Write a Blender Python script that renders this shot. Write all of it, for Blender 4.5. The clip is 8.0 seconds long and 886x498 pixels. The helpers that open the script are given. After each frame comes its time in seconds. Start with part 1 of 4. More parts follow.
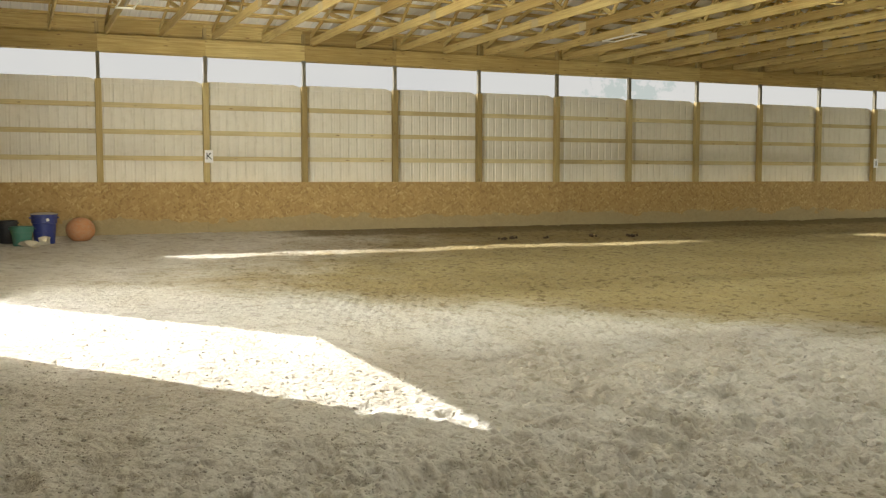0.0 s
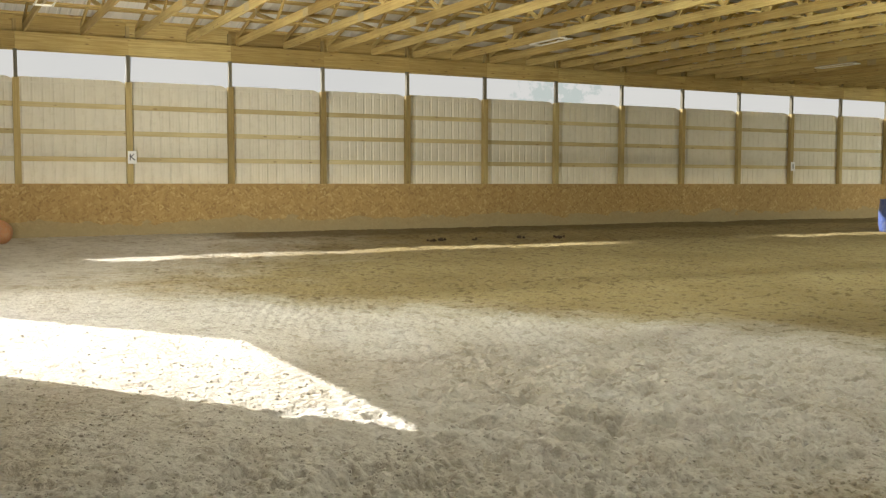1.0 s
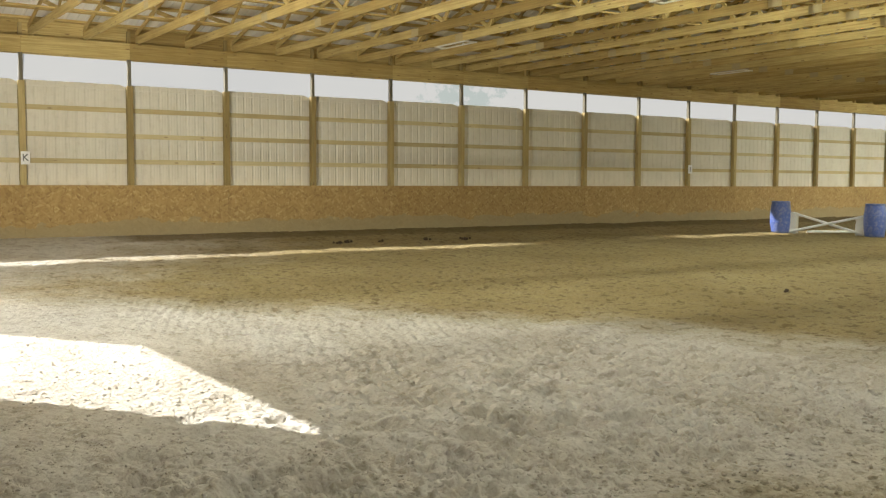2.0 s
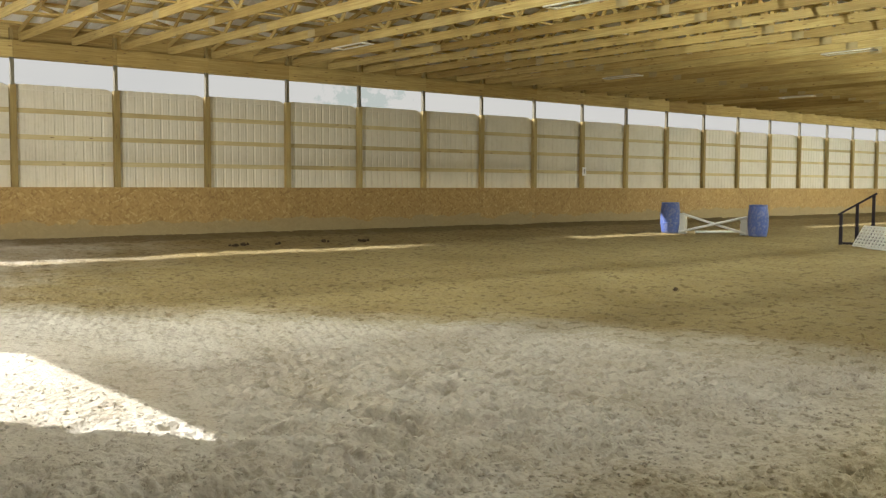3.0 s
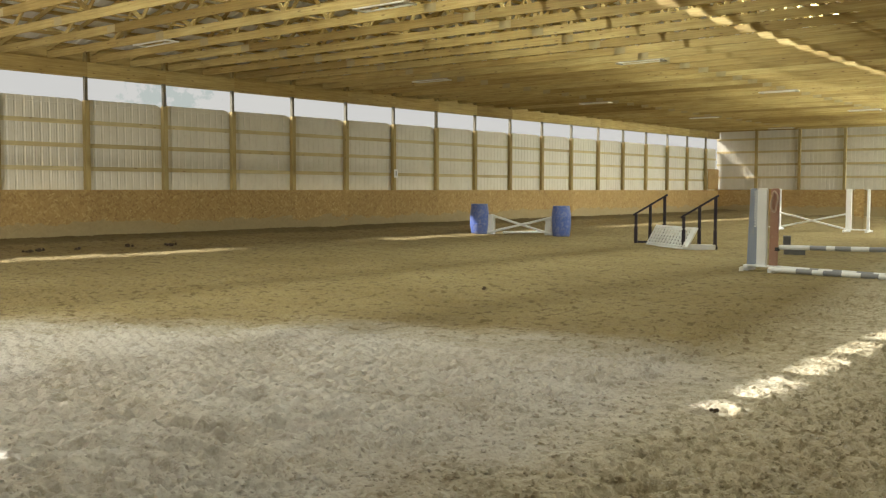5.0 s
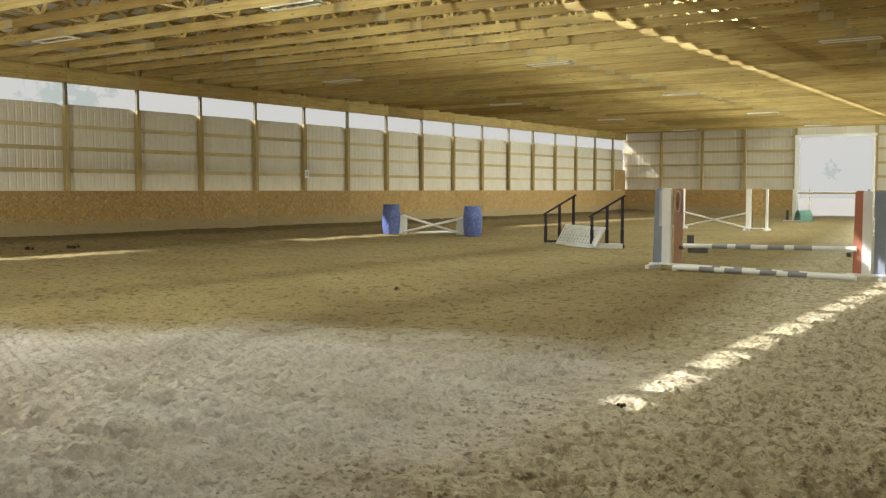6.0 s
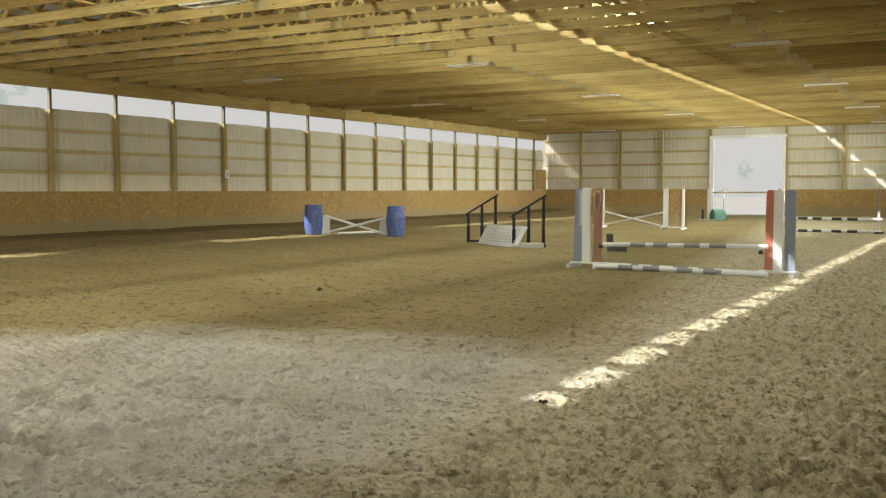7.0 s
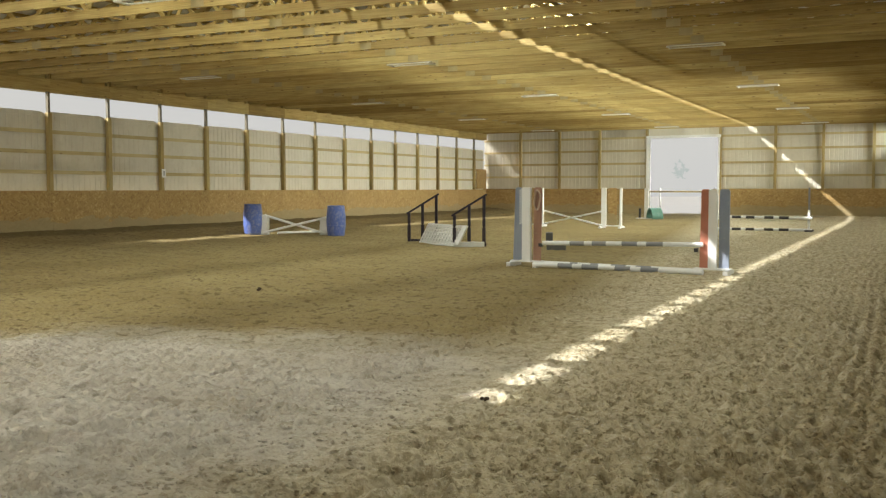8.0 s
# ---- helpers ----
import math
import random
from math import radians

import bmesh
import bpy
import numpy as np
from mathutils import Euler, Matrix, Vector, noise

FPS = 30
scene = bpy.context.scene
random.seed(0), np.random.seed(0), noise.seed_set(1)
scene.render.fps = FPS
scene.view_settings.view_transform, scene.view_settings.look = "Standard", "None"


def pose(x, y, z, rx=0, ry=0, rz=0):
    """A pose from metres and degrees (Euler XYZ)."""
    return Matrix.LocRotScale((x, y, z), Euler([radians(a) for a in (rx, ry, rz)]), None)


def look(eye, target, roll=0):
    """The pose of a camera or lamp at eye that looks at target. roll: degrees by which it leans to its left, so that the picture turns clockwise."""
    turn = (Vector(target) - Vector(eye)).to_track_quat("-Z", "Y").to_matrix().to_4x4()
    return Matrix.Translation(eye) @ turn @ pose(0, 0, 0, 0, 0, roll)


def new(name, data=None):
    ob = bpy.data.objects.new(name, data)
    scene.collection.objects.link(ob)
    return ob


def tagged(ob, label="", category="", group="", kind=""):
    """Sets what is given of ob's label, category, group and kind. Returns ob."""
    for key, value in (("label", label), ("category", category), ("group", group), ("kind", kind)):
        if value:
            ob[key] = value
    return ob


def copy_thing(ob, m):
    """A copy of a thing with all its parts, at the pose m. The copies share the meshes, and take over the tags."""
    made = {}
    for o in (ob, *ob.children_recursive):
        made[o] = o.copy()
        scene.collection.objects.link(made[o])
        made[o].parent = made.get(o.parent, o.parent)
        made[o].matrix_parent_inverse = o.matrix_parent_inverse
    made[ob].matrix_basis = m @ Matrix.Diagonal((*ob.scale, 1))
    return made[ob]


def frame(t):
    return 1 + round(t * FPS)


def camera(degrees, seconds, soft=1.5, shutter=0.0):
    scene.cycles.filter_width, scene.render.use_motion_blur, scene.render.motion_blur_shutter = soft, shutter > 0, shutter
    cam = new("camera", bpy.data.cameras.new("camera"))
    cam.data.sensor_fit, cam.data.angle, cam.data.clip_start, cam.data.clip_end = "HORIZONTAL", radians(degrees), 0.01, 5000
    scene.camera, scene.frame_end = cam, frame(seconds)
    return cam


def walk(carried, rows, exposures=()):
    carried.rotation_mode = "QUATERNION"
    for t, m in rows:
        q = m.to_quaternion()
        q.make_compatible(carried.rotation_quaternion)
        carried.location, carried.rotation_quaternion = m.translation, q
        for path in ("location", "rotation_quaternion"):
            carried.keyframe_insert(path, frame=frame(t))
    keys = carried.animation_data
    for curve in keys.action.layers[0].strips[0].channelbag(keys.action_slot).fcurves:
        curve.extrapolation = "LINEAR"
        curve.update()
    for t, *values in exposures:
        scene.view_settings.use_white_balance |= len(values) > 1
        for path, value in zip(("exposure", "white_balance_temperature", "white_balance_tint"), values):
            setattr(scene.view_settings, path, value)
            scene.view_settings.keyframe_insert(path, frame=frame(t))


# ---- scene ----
# camera and its walk
cam = camera(49.3, 8.0, soft=1.3)
walk(cam, [
    (0, pose(23.930, -1.858, 1.590, 85.93, 0.03, 66.05)),
    (0.5, pose(23.946, -1.851, 1.592, 85.99, -0.01, 64.38)),
    (1, pose(23.962, -1.845, 1.593, 86.04, -0.07, 61.89)),
    (1.5, pose(23.977, -1.840, 1.595, 86.09, -0.14, 59.28)),
    (3, pose(24.020, -1.832, 1.598, 86.28, -0.17, 50.41)),
    (3.5, pose(24.033, -1.832, 1.599, 86.31, -0.19, 47.71)),
    (4, pose(24.046, -1.833, 1.600, 86.36, -0.17, 44.89)),
    (4.5, pose(24.057, -1.835, 1.600, 86.40, -0.15, 42.14)),
    (6, pose(24.085, -1.851, 1.599, 86.46, -0.05, 34.17)),
    (6.5, pose(24.092, -1.859, 1.598, 86.48, -0.01, 31.87)),
    (7, pose(24.098, -1.869, 1.596, 86.47, 0.05, 29.60)),
    (7.5, pose(24.102, -1.880, 1.595, 86.45, 0.06, 27.77)),
    (8, pose(24.105, -1.894, 1.592, 86.43, 0.06, 26.07)),
], exposures=[(0.0, 0.97), (3.5, 0.86), (8.0, 0.84)])

# ---------------------------------------------------------------- light
SUN = Vector((1.081, 0.765, -1.0)).normalized()      # the way sunlight travels
world = bpy.data.worlds.new("world")
scene.world = world
world.use_nodes = True
wn = world.node_tree.nodes
sky = wn.new("ShaderNodeTexSky")
sky.sky_type = "NISHITA"
sky.sun_disc = False
sky.sun_elevation = math.asin(-SUN.z)
sky.sun_rotation = math.atan2(-SUN.x, -SUN.y)
sky.dust_density = 3.0
wn["Background"].inputs["Strength"].default_value = 0.15
world.node_tree.links.new(sky.outputs[0], wn["Background"].inputs["Color"])

sun = new("sun", bpy.data.lights.new("sun", "SUN"))
sun.data.energy = 5.0
sun.data.angle = radians(0.53)
sun.data.color = (1.0, 0.99, 0.97)
sun.matrix_world = look((-30, -20, 30), Vector((-30, -20, 30)) + SUN)


def sky_lamp(name, at, aim, wide, high, watts, colour, spread=180):
    ob = new(name, bpy.data.lights.new(name, "AREA"))
    ob.data.shape, ob.data.size, ob.data.size_y = "RECTANGLE", wide, high
    ob.data.energy, ob.data.color = watts, colour
    ob.data.spread = radians(spread)
    ob.matrix_world = look(at, aim)
    return ob


# sky light lamps: the south doorway, and openings assumed in the unseen east wall
sky_lamp("sky_lamp_door", (11.95, -2.62, 3.2), (11.95, 6, 4.8), 4.1, 2.2, 120, (0.98, 1.0, 0.96), 140)
# lamp added in the doorway, standing in for yard bounce on corner and roof
sky_lamp("fill_lamp_door", (11.95, -2.55, 0.9), (4.6, 1.8, 5.2), 4.1, 1.6, 270, (1.0, 0.97, 0.88), 110)
# fill added along the unseen east side; the far lamp brightens the far walls
sky_lamp("fill_lamp_east_low", (24.72, 25.4, 4.16), (22.4, 25.4, 0.6), 55.0, 0.26, 300, (0.97, 1.0, 0.88), 110)
sky_lamp("fill_lamp_east_far", (24.72, 40.2, 4.43), (14.7, 41.5, 2.4), 25.5, 0.26, 500, (0.97, 1.0, 0.9), 70)
sky_lamp("sky_lamp_ridge", (12.22, 25.6, 8.2), (12.22, 25.6, 0), 0.6, 53.0, 1780, (0.93, 1.0, 0.91))

# ---------------------------------------------------------------- sizes
BAY = 2.453
XE = 24.45                     # inside of the east posts
YS, YN = -2.2, 53.15           # inside of the end walls
KICK, SILL, HEAD, PLATE = 1.55, 3.98, 4.56, 4.96
RIDGE_X, HEEL, SLOPE = 12.22, 5.30, 0.24
DOOR_S = (9.69, 14.21, 4.33)
DOOR_N = (10.18, 14.28, 4.45)
TRUSS_STEP, TRUSS_0, TRUSSES = BAY / 2, -1.02, 45
POSTS_W = [-2.2] + [BAY * i for i in range(22)]
POSTS_N = [2.41, 4.90, 7.38, 10.18, 14.28, 17.2, 19.63, 22.09]


def bank(x, y):
    """Height of the sand, banked up against the walls."""
    return 0.33 * math.exp(-(max(x, 0) / 3.4) ** 1.2) + 0.15 * math.exp(-max(YN - y, 0) / 2)


# ---------------------------------------------------------------- materials
def nodes_of(name):
    m = bpy.data.materials.new(name)
    m.use_nodes = True
    return m, m.node_tree.nodes, m.node_tree.links, m.node_tree.nodes["Principled BSDF"]


def ramp(nt, links, source, stops):
    r = nt.new("ShaderNodeValToRGB")
    while len(r.color_ramp.elements) < len(stops):
        r.color_ramp.elements.new(0.5)
    for e, (p, c) in zip(r.color_ramp.elements, stops):
        e.position, e.color = p, (*c, 1)
    links.new(source, r.inputs[0])
    return r.outputs[0]


def noise_of(nt, links, coord, scale, detail=4, rough=0.55, stretch=(1, 1, 1)):
    mp = nt.new("ShaderNodeMapping")
    mp.inputs["Scale"].default_value = stretch
    links.new(coord, mp.inputs[0])
    n = nt.new("ShaderNodeTexNoise")
    n.inputs["Scale"].default_value = scale
    n.inputs["Detail"].default_value = detail
    n.inputs["Roughness"].default_value = rough
    links.new(mp.outputs[0], n.inputs["Vector"])
    return n.outputs["Fac"]


def mixed(nt, links, fac, a, b, kind="MIX"):
    m = nt.new("ShaderNodeMix")
    m.data_type, m.blend_type = "RGBA", kind
    for value, slot in ((fac, 0), (a, 6), (b, 7)):
        if isinstance(value, (int, float)):
            m.inputs[slot].default_value = value
        elif isinstance(value, tuple):
            m.inputs[slot].default_value = (*value, 1)
        else:
            links.new(value, m.inputs[slot])
    return m.outputs[2]


def bump(nt, links, height, bsdf, strength, distance):
    b = nt.new("ShaderNodeBump")
    b.inputs["Strength"].default_value = strength
    b.inputs["Distance"].default_value = distance
    links.new(height, b.inputs["Height"])
    links.new(b.outputs[0], bsdf.inputs["Normal"])


def worn(name, a, b, dirt, rough=0.5, scale=6.0, dirt_at=(0.55, 0.75), metal=0.0, relief=0.15, varied=0.0):
    """Paint, plastic or metal: two close tints, with dirt in patches."""
    m, nt, links, bsdf = nodes_of(name)
    tc = nt.new("ShaderNodeTexCoord").outputs["Object"]
    n1 = noise_of(nt, links, tc, scale)
    n2 = noise_of(nt, links, tc, scale * 4.3, 6, 0.7)
    col = ramp(nt, links, n1, [(0.3, a), (0.7, b)])
    mask = ramp(nt, links, n2, [(dirt_at[0], (0, 0, 0)), (dirt_at[1], (0.75, 0.75, 0.75))])
    col = mixed(nt, links, mask, col, dirt)
    if varied:
        info = nt.new("ShaderNodeObjectInfo")
        tint = ramp(nt, links, info.outputs["Random"], [(0, (1 - varied,) * 3), (1, (1, 1, 1))])
        col = mixed(nt, links, 1.0, col, tint, "MULTIPLY")
    links.new(col, bsdf.inputs["Base Color"])
    links.new(ramp(nt, links, n2, [(0.2, (rough - 0.1,) * 3), (0.8, (rough + 0.15,) * 3)]), bsdf.inputs["Roughness"])
    bsdf.inputs["Metallic"].default_value = metal
    bump(nt, links, n2, bsdf, relief, 0.004)
    return m


def timber(name, a, b, c, axis, varied=0.48):
    """Sawn timber with its grain along the axis (0, 1, 2)."""
    m, nt, links, bsdf = nodes_of(name)
    tc = nt.new("ShaderNodeTexCoord").outputs["Object"]
    info = nt.new("ShaderNodeObjectInfo")
    off = nt.new("ShaderNodeVectorMath")
    off.operation = "MULTIPLY_ADD"
    links.new(info.outputs["Random"], off.inputs[0])
    off.inputs[1].default_value = (31, 17, 23)
    links.new(tc, off.inputs[2])
    st = [14.0, 14.0, 14.0]
    st[axis] = 0.5
    grain = noise_of(nt, links, off.outputs[0], 2.2, 6, 0.65, tuple(st))
    blotch = noise_of(nt, links, off.outputs[0], 0.9, 3)
    col = ramp(nt, links, grain, [(0.25, a), (0.55, b), (0.8, c)])
    tint = ramp(nt, links, blotch, [(0.3, (0.78, 0.76, 0.72)), (0.65, (1, 1, 1))])
    col = mixed(nt, links, 0.8, col, tint, "MULTIPLY")
    own = ramp(nt, links, info.outputs["Random"], [(0, (1 - varied, 1 - varied * 1.15, 1 - varied * 1.4)), (0.45, (0.93, 0.88, 0.8)), (1, (1, 1, 1))])
    col = mixed(nt, links, 1.0, col, own, "MULTIPLY")
    knots = nt.new("ShaderNodeTexVoronoi")
    knots.inputs["Scale"].default_value = 1.0
    mp = nt.new("ShaderNodeMapping")
    st = [9.0, 9.0, 9.0]
    st[axis] = 2.2
    mp.inputs["Scale"].default_value = st
    links.new(off.outputs[0], mp.inputs[0])
    links.new(mp.outputs[0], knots.inputs["Vector"])
    spot = ramp(nt, links, knots.outputs["Distance"], [(0.07, (0.85, 0.85, 0.85)), (0.15, (0, 0, 0))])
    col = mixed(nt, links, spot, col, (0.16, 0.085, 0.03))
    links.new(col, bsdf.inputs["Base Color"])
    bsdf.inputs["Roughness"].default_value = 0.75
    bump(nt, links, grain, bsdf, 0.25, 0.003)
    return m


def sand_material():
    m, nt, links, bsdf = nodes_of("arena_sand")
    tc = nt.new("ShaderNodeTexCoord").outputs["Object"]
    big = noise_of(nt, links, tc, 0.28, 4)
    mid = noise_of(nt, links, tc, 2.6, 5, 0.6)
    fine = noise_of(nt, links, tc, 30, 4, 0.6)
    grit = noise_of(nt, links, tc, 160, 3, 0.8)
    brown_tone = ramp(nt, links, big, [(0.3, (0.285, 0.217, 0.095)), (0.7, (0.365, 0.29, 0.142))])
    buff = ramp(nt, links, big, [(0.3, (0.68, 0.64, 0.57)), (0.7, (0.735, 0.70, 0.64))])
    # the paler ground reaches from the south doorway out to a ragged edge
    xyz = nt.new("ShaderNodeSeparateXYZ")
    links.new(tc, xyz.inputs[0])

    def line(kx, ky, c):
        a = nt.new("ShaderNodeMath")
        a.operation = "MULTIPLY_ADD"
        a.inputs[1].default_value, a.inputs[2].default_value = kx, c
        links.new(xyz.outputs[0], a.inputs[0])
        b = nt.new("ShaderNodeMath")
        b.operation = "MULTIPLY_ADD"
        b.inputs[1].default_value = ky
        links.new(xyz.outputs[1], b.inputs[0])
        links.new(a.outputs[0], b.inputs[2])
        return b.outputs[0]

    def least(p, q):
        a = nt.new("ShaderNodeMath")
        a.operation = "MINIMUM"
        links.new(p, a.inputs[0])
        links.new(q, a.inputs[1])
        return a.outputs[0]

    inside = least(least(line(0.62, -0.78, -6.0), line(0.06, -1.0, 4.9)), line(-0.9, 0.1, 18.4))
    # colour also paled in the south-west corner, painting in the glare there
    corner_veil = nt.new("ShaderNodeMath")
    corner_veil.operation = "MAXIMUM"
    links.new(inside, corner_veil.inputs[0])
    links.new(line(-0.24, -0.30, 1.6), corner_veil.inputs[1])
    inside = corner_veil.outputs[0]
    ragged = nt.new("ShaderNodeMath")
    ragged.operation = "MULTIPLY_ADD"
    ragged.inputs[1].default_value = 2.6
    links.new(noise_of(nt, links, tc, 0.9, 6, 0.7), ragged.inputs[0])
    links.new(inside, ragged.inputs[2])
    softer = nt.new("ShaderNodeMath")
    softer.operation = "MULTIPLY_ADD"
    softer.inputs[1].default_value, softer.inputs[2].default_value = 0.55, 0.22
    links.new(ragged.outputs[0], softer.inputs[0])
    pale_mask = ramp(nt, links, softer.outputs[0], [(0.0, (0, 0, 0)), (0.3, (0.14, 0.14, 0.14)), (1.0, (0.87, 0.87, 0.87))])
    col = mixed(nt, links, pale_mask, brown_tone, buff)
    # paler, yellower sand by the east wall; the streak's bounce halo is painted in
    side = ramp(nt, links, line(0.55, 0.08, -11.5), [(0.0, (0, 0, 0)), (0.7, (0.9, 0.9, 0.9))])
    col = mixed(nt, links, side, col, (0.66, 0.585, 0.41))
    # a darker track along the west wall's foot, fading out towards the corner
    foot = least(line(-1.0, 0.0, 1.5), line(0.0, 0.35, -1.4))
    wavy = nt.new("ShaderNodeMath")
    wavy.operation = "MULTIPLY_ADD"
    wavy.inputs[1].default_value = 0.9
    links.new(noise_of(nt, links, tc, 0.7, 5, 0.6), wavy.inputs[0])
    links.new(foot, wavy.inputs[2])
    col = mixed(nt, links, ramp(nt, links, wavy.outputs[0], [(0.35, (0, 0, 0)), (0.75, (0.85, 0.85, 0.85))]), col, (0.20, 0.15, 0.072))

    def both(p, q):
        return mixed(nt, links, 1.0, p, q, "MULTIPLY")

    def spots(source, a, b, most):
        return ramp(nt, links, source, [(a, (0, 0, 0)), (b, (most,) * 3)])

    # slow drifts of tone and soft mottling
    drift = noise_of(nt, links, tc, 0.75, 5, 0.6, (0.6, 1.6, 1))
    col = mixed(nt, links, 0.7, col, ramp(nt, links, drift, [(0.36, (0.82, 0.79, 0.72)), (0.60, (1, 1, 1))]), "MULTIPLY")
    col = mixed(nt, links, spots(mid, 0.46, 0.72, 0.28), col, (0.33, 0.265, 0.175))
    # east side: damp pits and pale crests, with dent shade painted into the colour
    dent_tone = noise_of(nt, links, tc, 8.5, 5, 0.68, (1.2, 0.8, 1))
    col = mixed(nt, links, both(side, spots(dent_tone, 0.515, 0.59, 0.70)), col, (0.20, 0.15, 0.07))
    col = mixed(nt, links, both(side, ramp(nt, links, dent_tone, [(0.36, (0.75, 0.75, 0.75)), (0.45, (0, 0, 0))])), col, (0.72, 0.66, 0.50))
    # dull, browner discs the size of hoof marks, on the paler sand
    wob = nt.new("ShaderNodeVectorMath")
    wob.operation = "MULTIPLY_ADD"
    wn1 = nt.new("ShaderNodeTexNoise")
    wn1.inputs["Scale"].default_value = 9.0
    links.new(tc, wn1.inputs["Vector"])
    links.new(wn1.outputs["Color"], wob.inputs[0])
    wob.inputs[1].default_value = (0.10, 0.10, 0.10)
    links.new(tc, wob.inputs[2])
    trod = nt.new("ShaderNodeTexVoronoi")
    trod.inputs["Scale"].default_value = 3.4
    links.new(wob.outputs[0], trod.inputs["Vector"])
    pick = nt.new("ShaderNodeSeparateColor")
    links.new(trod.outputs["Color"], pick.inputs[0])
    disc = both(ramp(nt, links, trod.outputs["Distance"], [(0.20, (0.45, 0.45, 0.45)), (0.42, (0, 0, 0))]), spots(pick.outputs[1], 0.45, 0.6, 1.0))
    col = mixed(nt, links, both(disc, pale_mask), col, (0.36, 0.30, 0.255))
    # short dark dashes painting in shaded hoof dents, most of them on open ground
    dent_dashes = noise_of(nt, links, tc, 6.5, 3, 0.55, (1.1, 0.9, 1))
    open_ground = ramp(nt, links, mixed(nt, links, 1.0, pale_mask, side, "LIGHTEN"), [(0.0, (0.85, 0.85, 0.85)), (0.8, (0.3, 0.3, 0.3))])
    col = mixed(nt, links, both(open_ground, spots(dent_dashes, 0.555, 0.62, 0.9)), col, (0.15, 0.105, 0.045))
    # crumbs and grit
    chips = noise_of(nt, links, tc, 30, 4, 0.65, (1, 1.3, 1))
    fewer = ramp(nt, links, pale_mask, [(0.0, (1, 1, 1)), (0.8, (0.25, 0.25, 0.25))])
    col = mixed(nt, links, both(fewer, spots(chips, 0.61, 0.66, 0.75)), col, (0.17, 0.12, 0.06))
    col = mixed(nt, links, both(mixed(nt, links, 1.0, pale_mask, side, "LIGHTEN"), ramp(nt, links, chips, [(0.33, (0.6, 0.6, 0.6)), (0.39, (0, 0, 0))])), col, (0.80, 0.76, 0.66))
    col = mixed(nt, links, 0.35, col, ramp(nt, links, grit, [(0.3, (0.66, 0.64, 0.6)), (0.65, (1.0, 1.0, 1.0))]), "MULTIPLY")
    col = mixed(nt, links, 0.5, col, ramp(nt, links, fine, [(0.34, (0.66, 0.62, 0.56)), (0.50, (1, 1, 1))]), "MULTIPLY")
    links.new(col, bsdf.inputs["Base Color"])
    bsdf.inputs["Roughness"].default_value = 0.95
    bsdf.inputs["Specular IOR Level"].default_value = 0.15
    crumbs = nt.new("ShaderNodeTexVoronoi")
    crumbs.inputs["Scale"].default_value = 17.0
    links.new(tc, crumbs.inputs["Vector"])
    height = None
    for source, gain in ((crumbs.outputs["Distance"], -0.9), (fine, 1.1), (grit, 0.25), (noise_of(nt, links, tc, 9, 3, 0.6), 1.4)):
        add = nt.new("ShaderNodeMath")
        add.operation = "MULTIPLY_ADD"
        add.inputs[1].default_value = gain
        links.new(source, add.inputs[0])
        if height:
            links.new(height, add.inputs[2])
        else:
            add.inputs[2].default_value = 0.0
        height = add.outputs[0]
    bump(nt, links, height, bsdf, 0.95, 0.017)
    return m


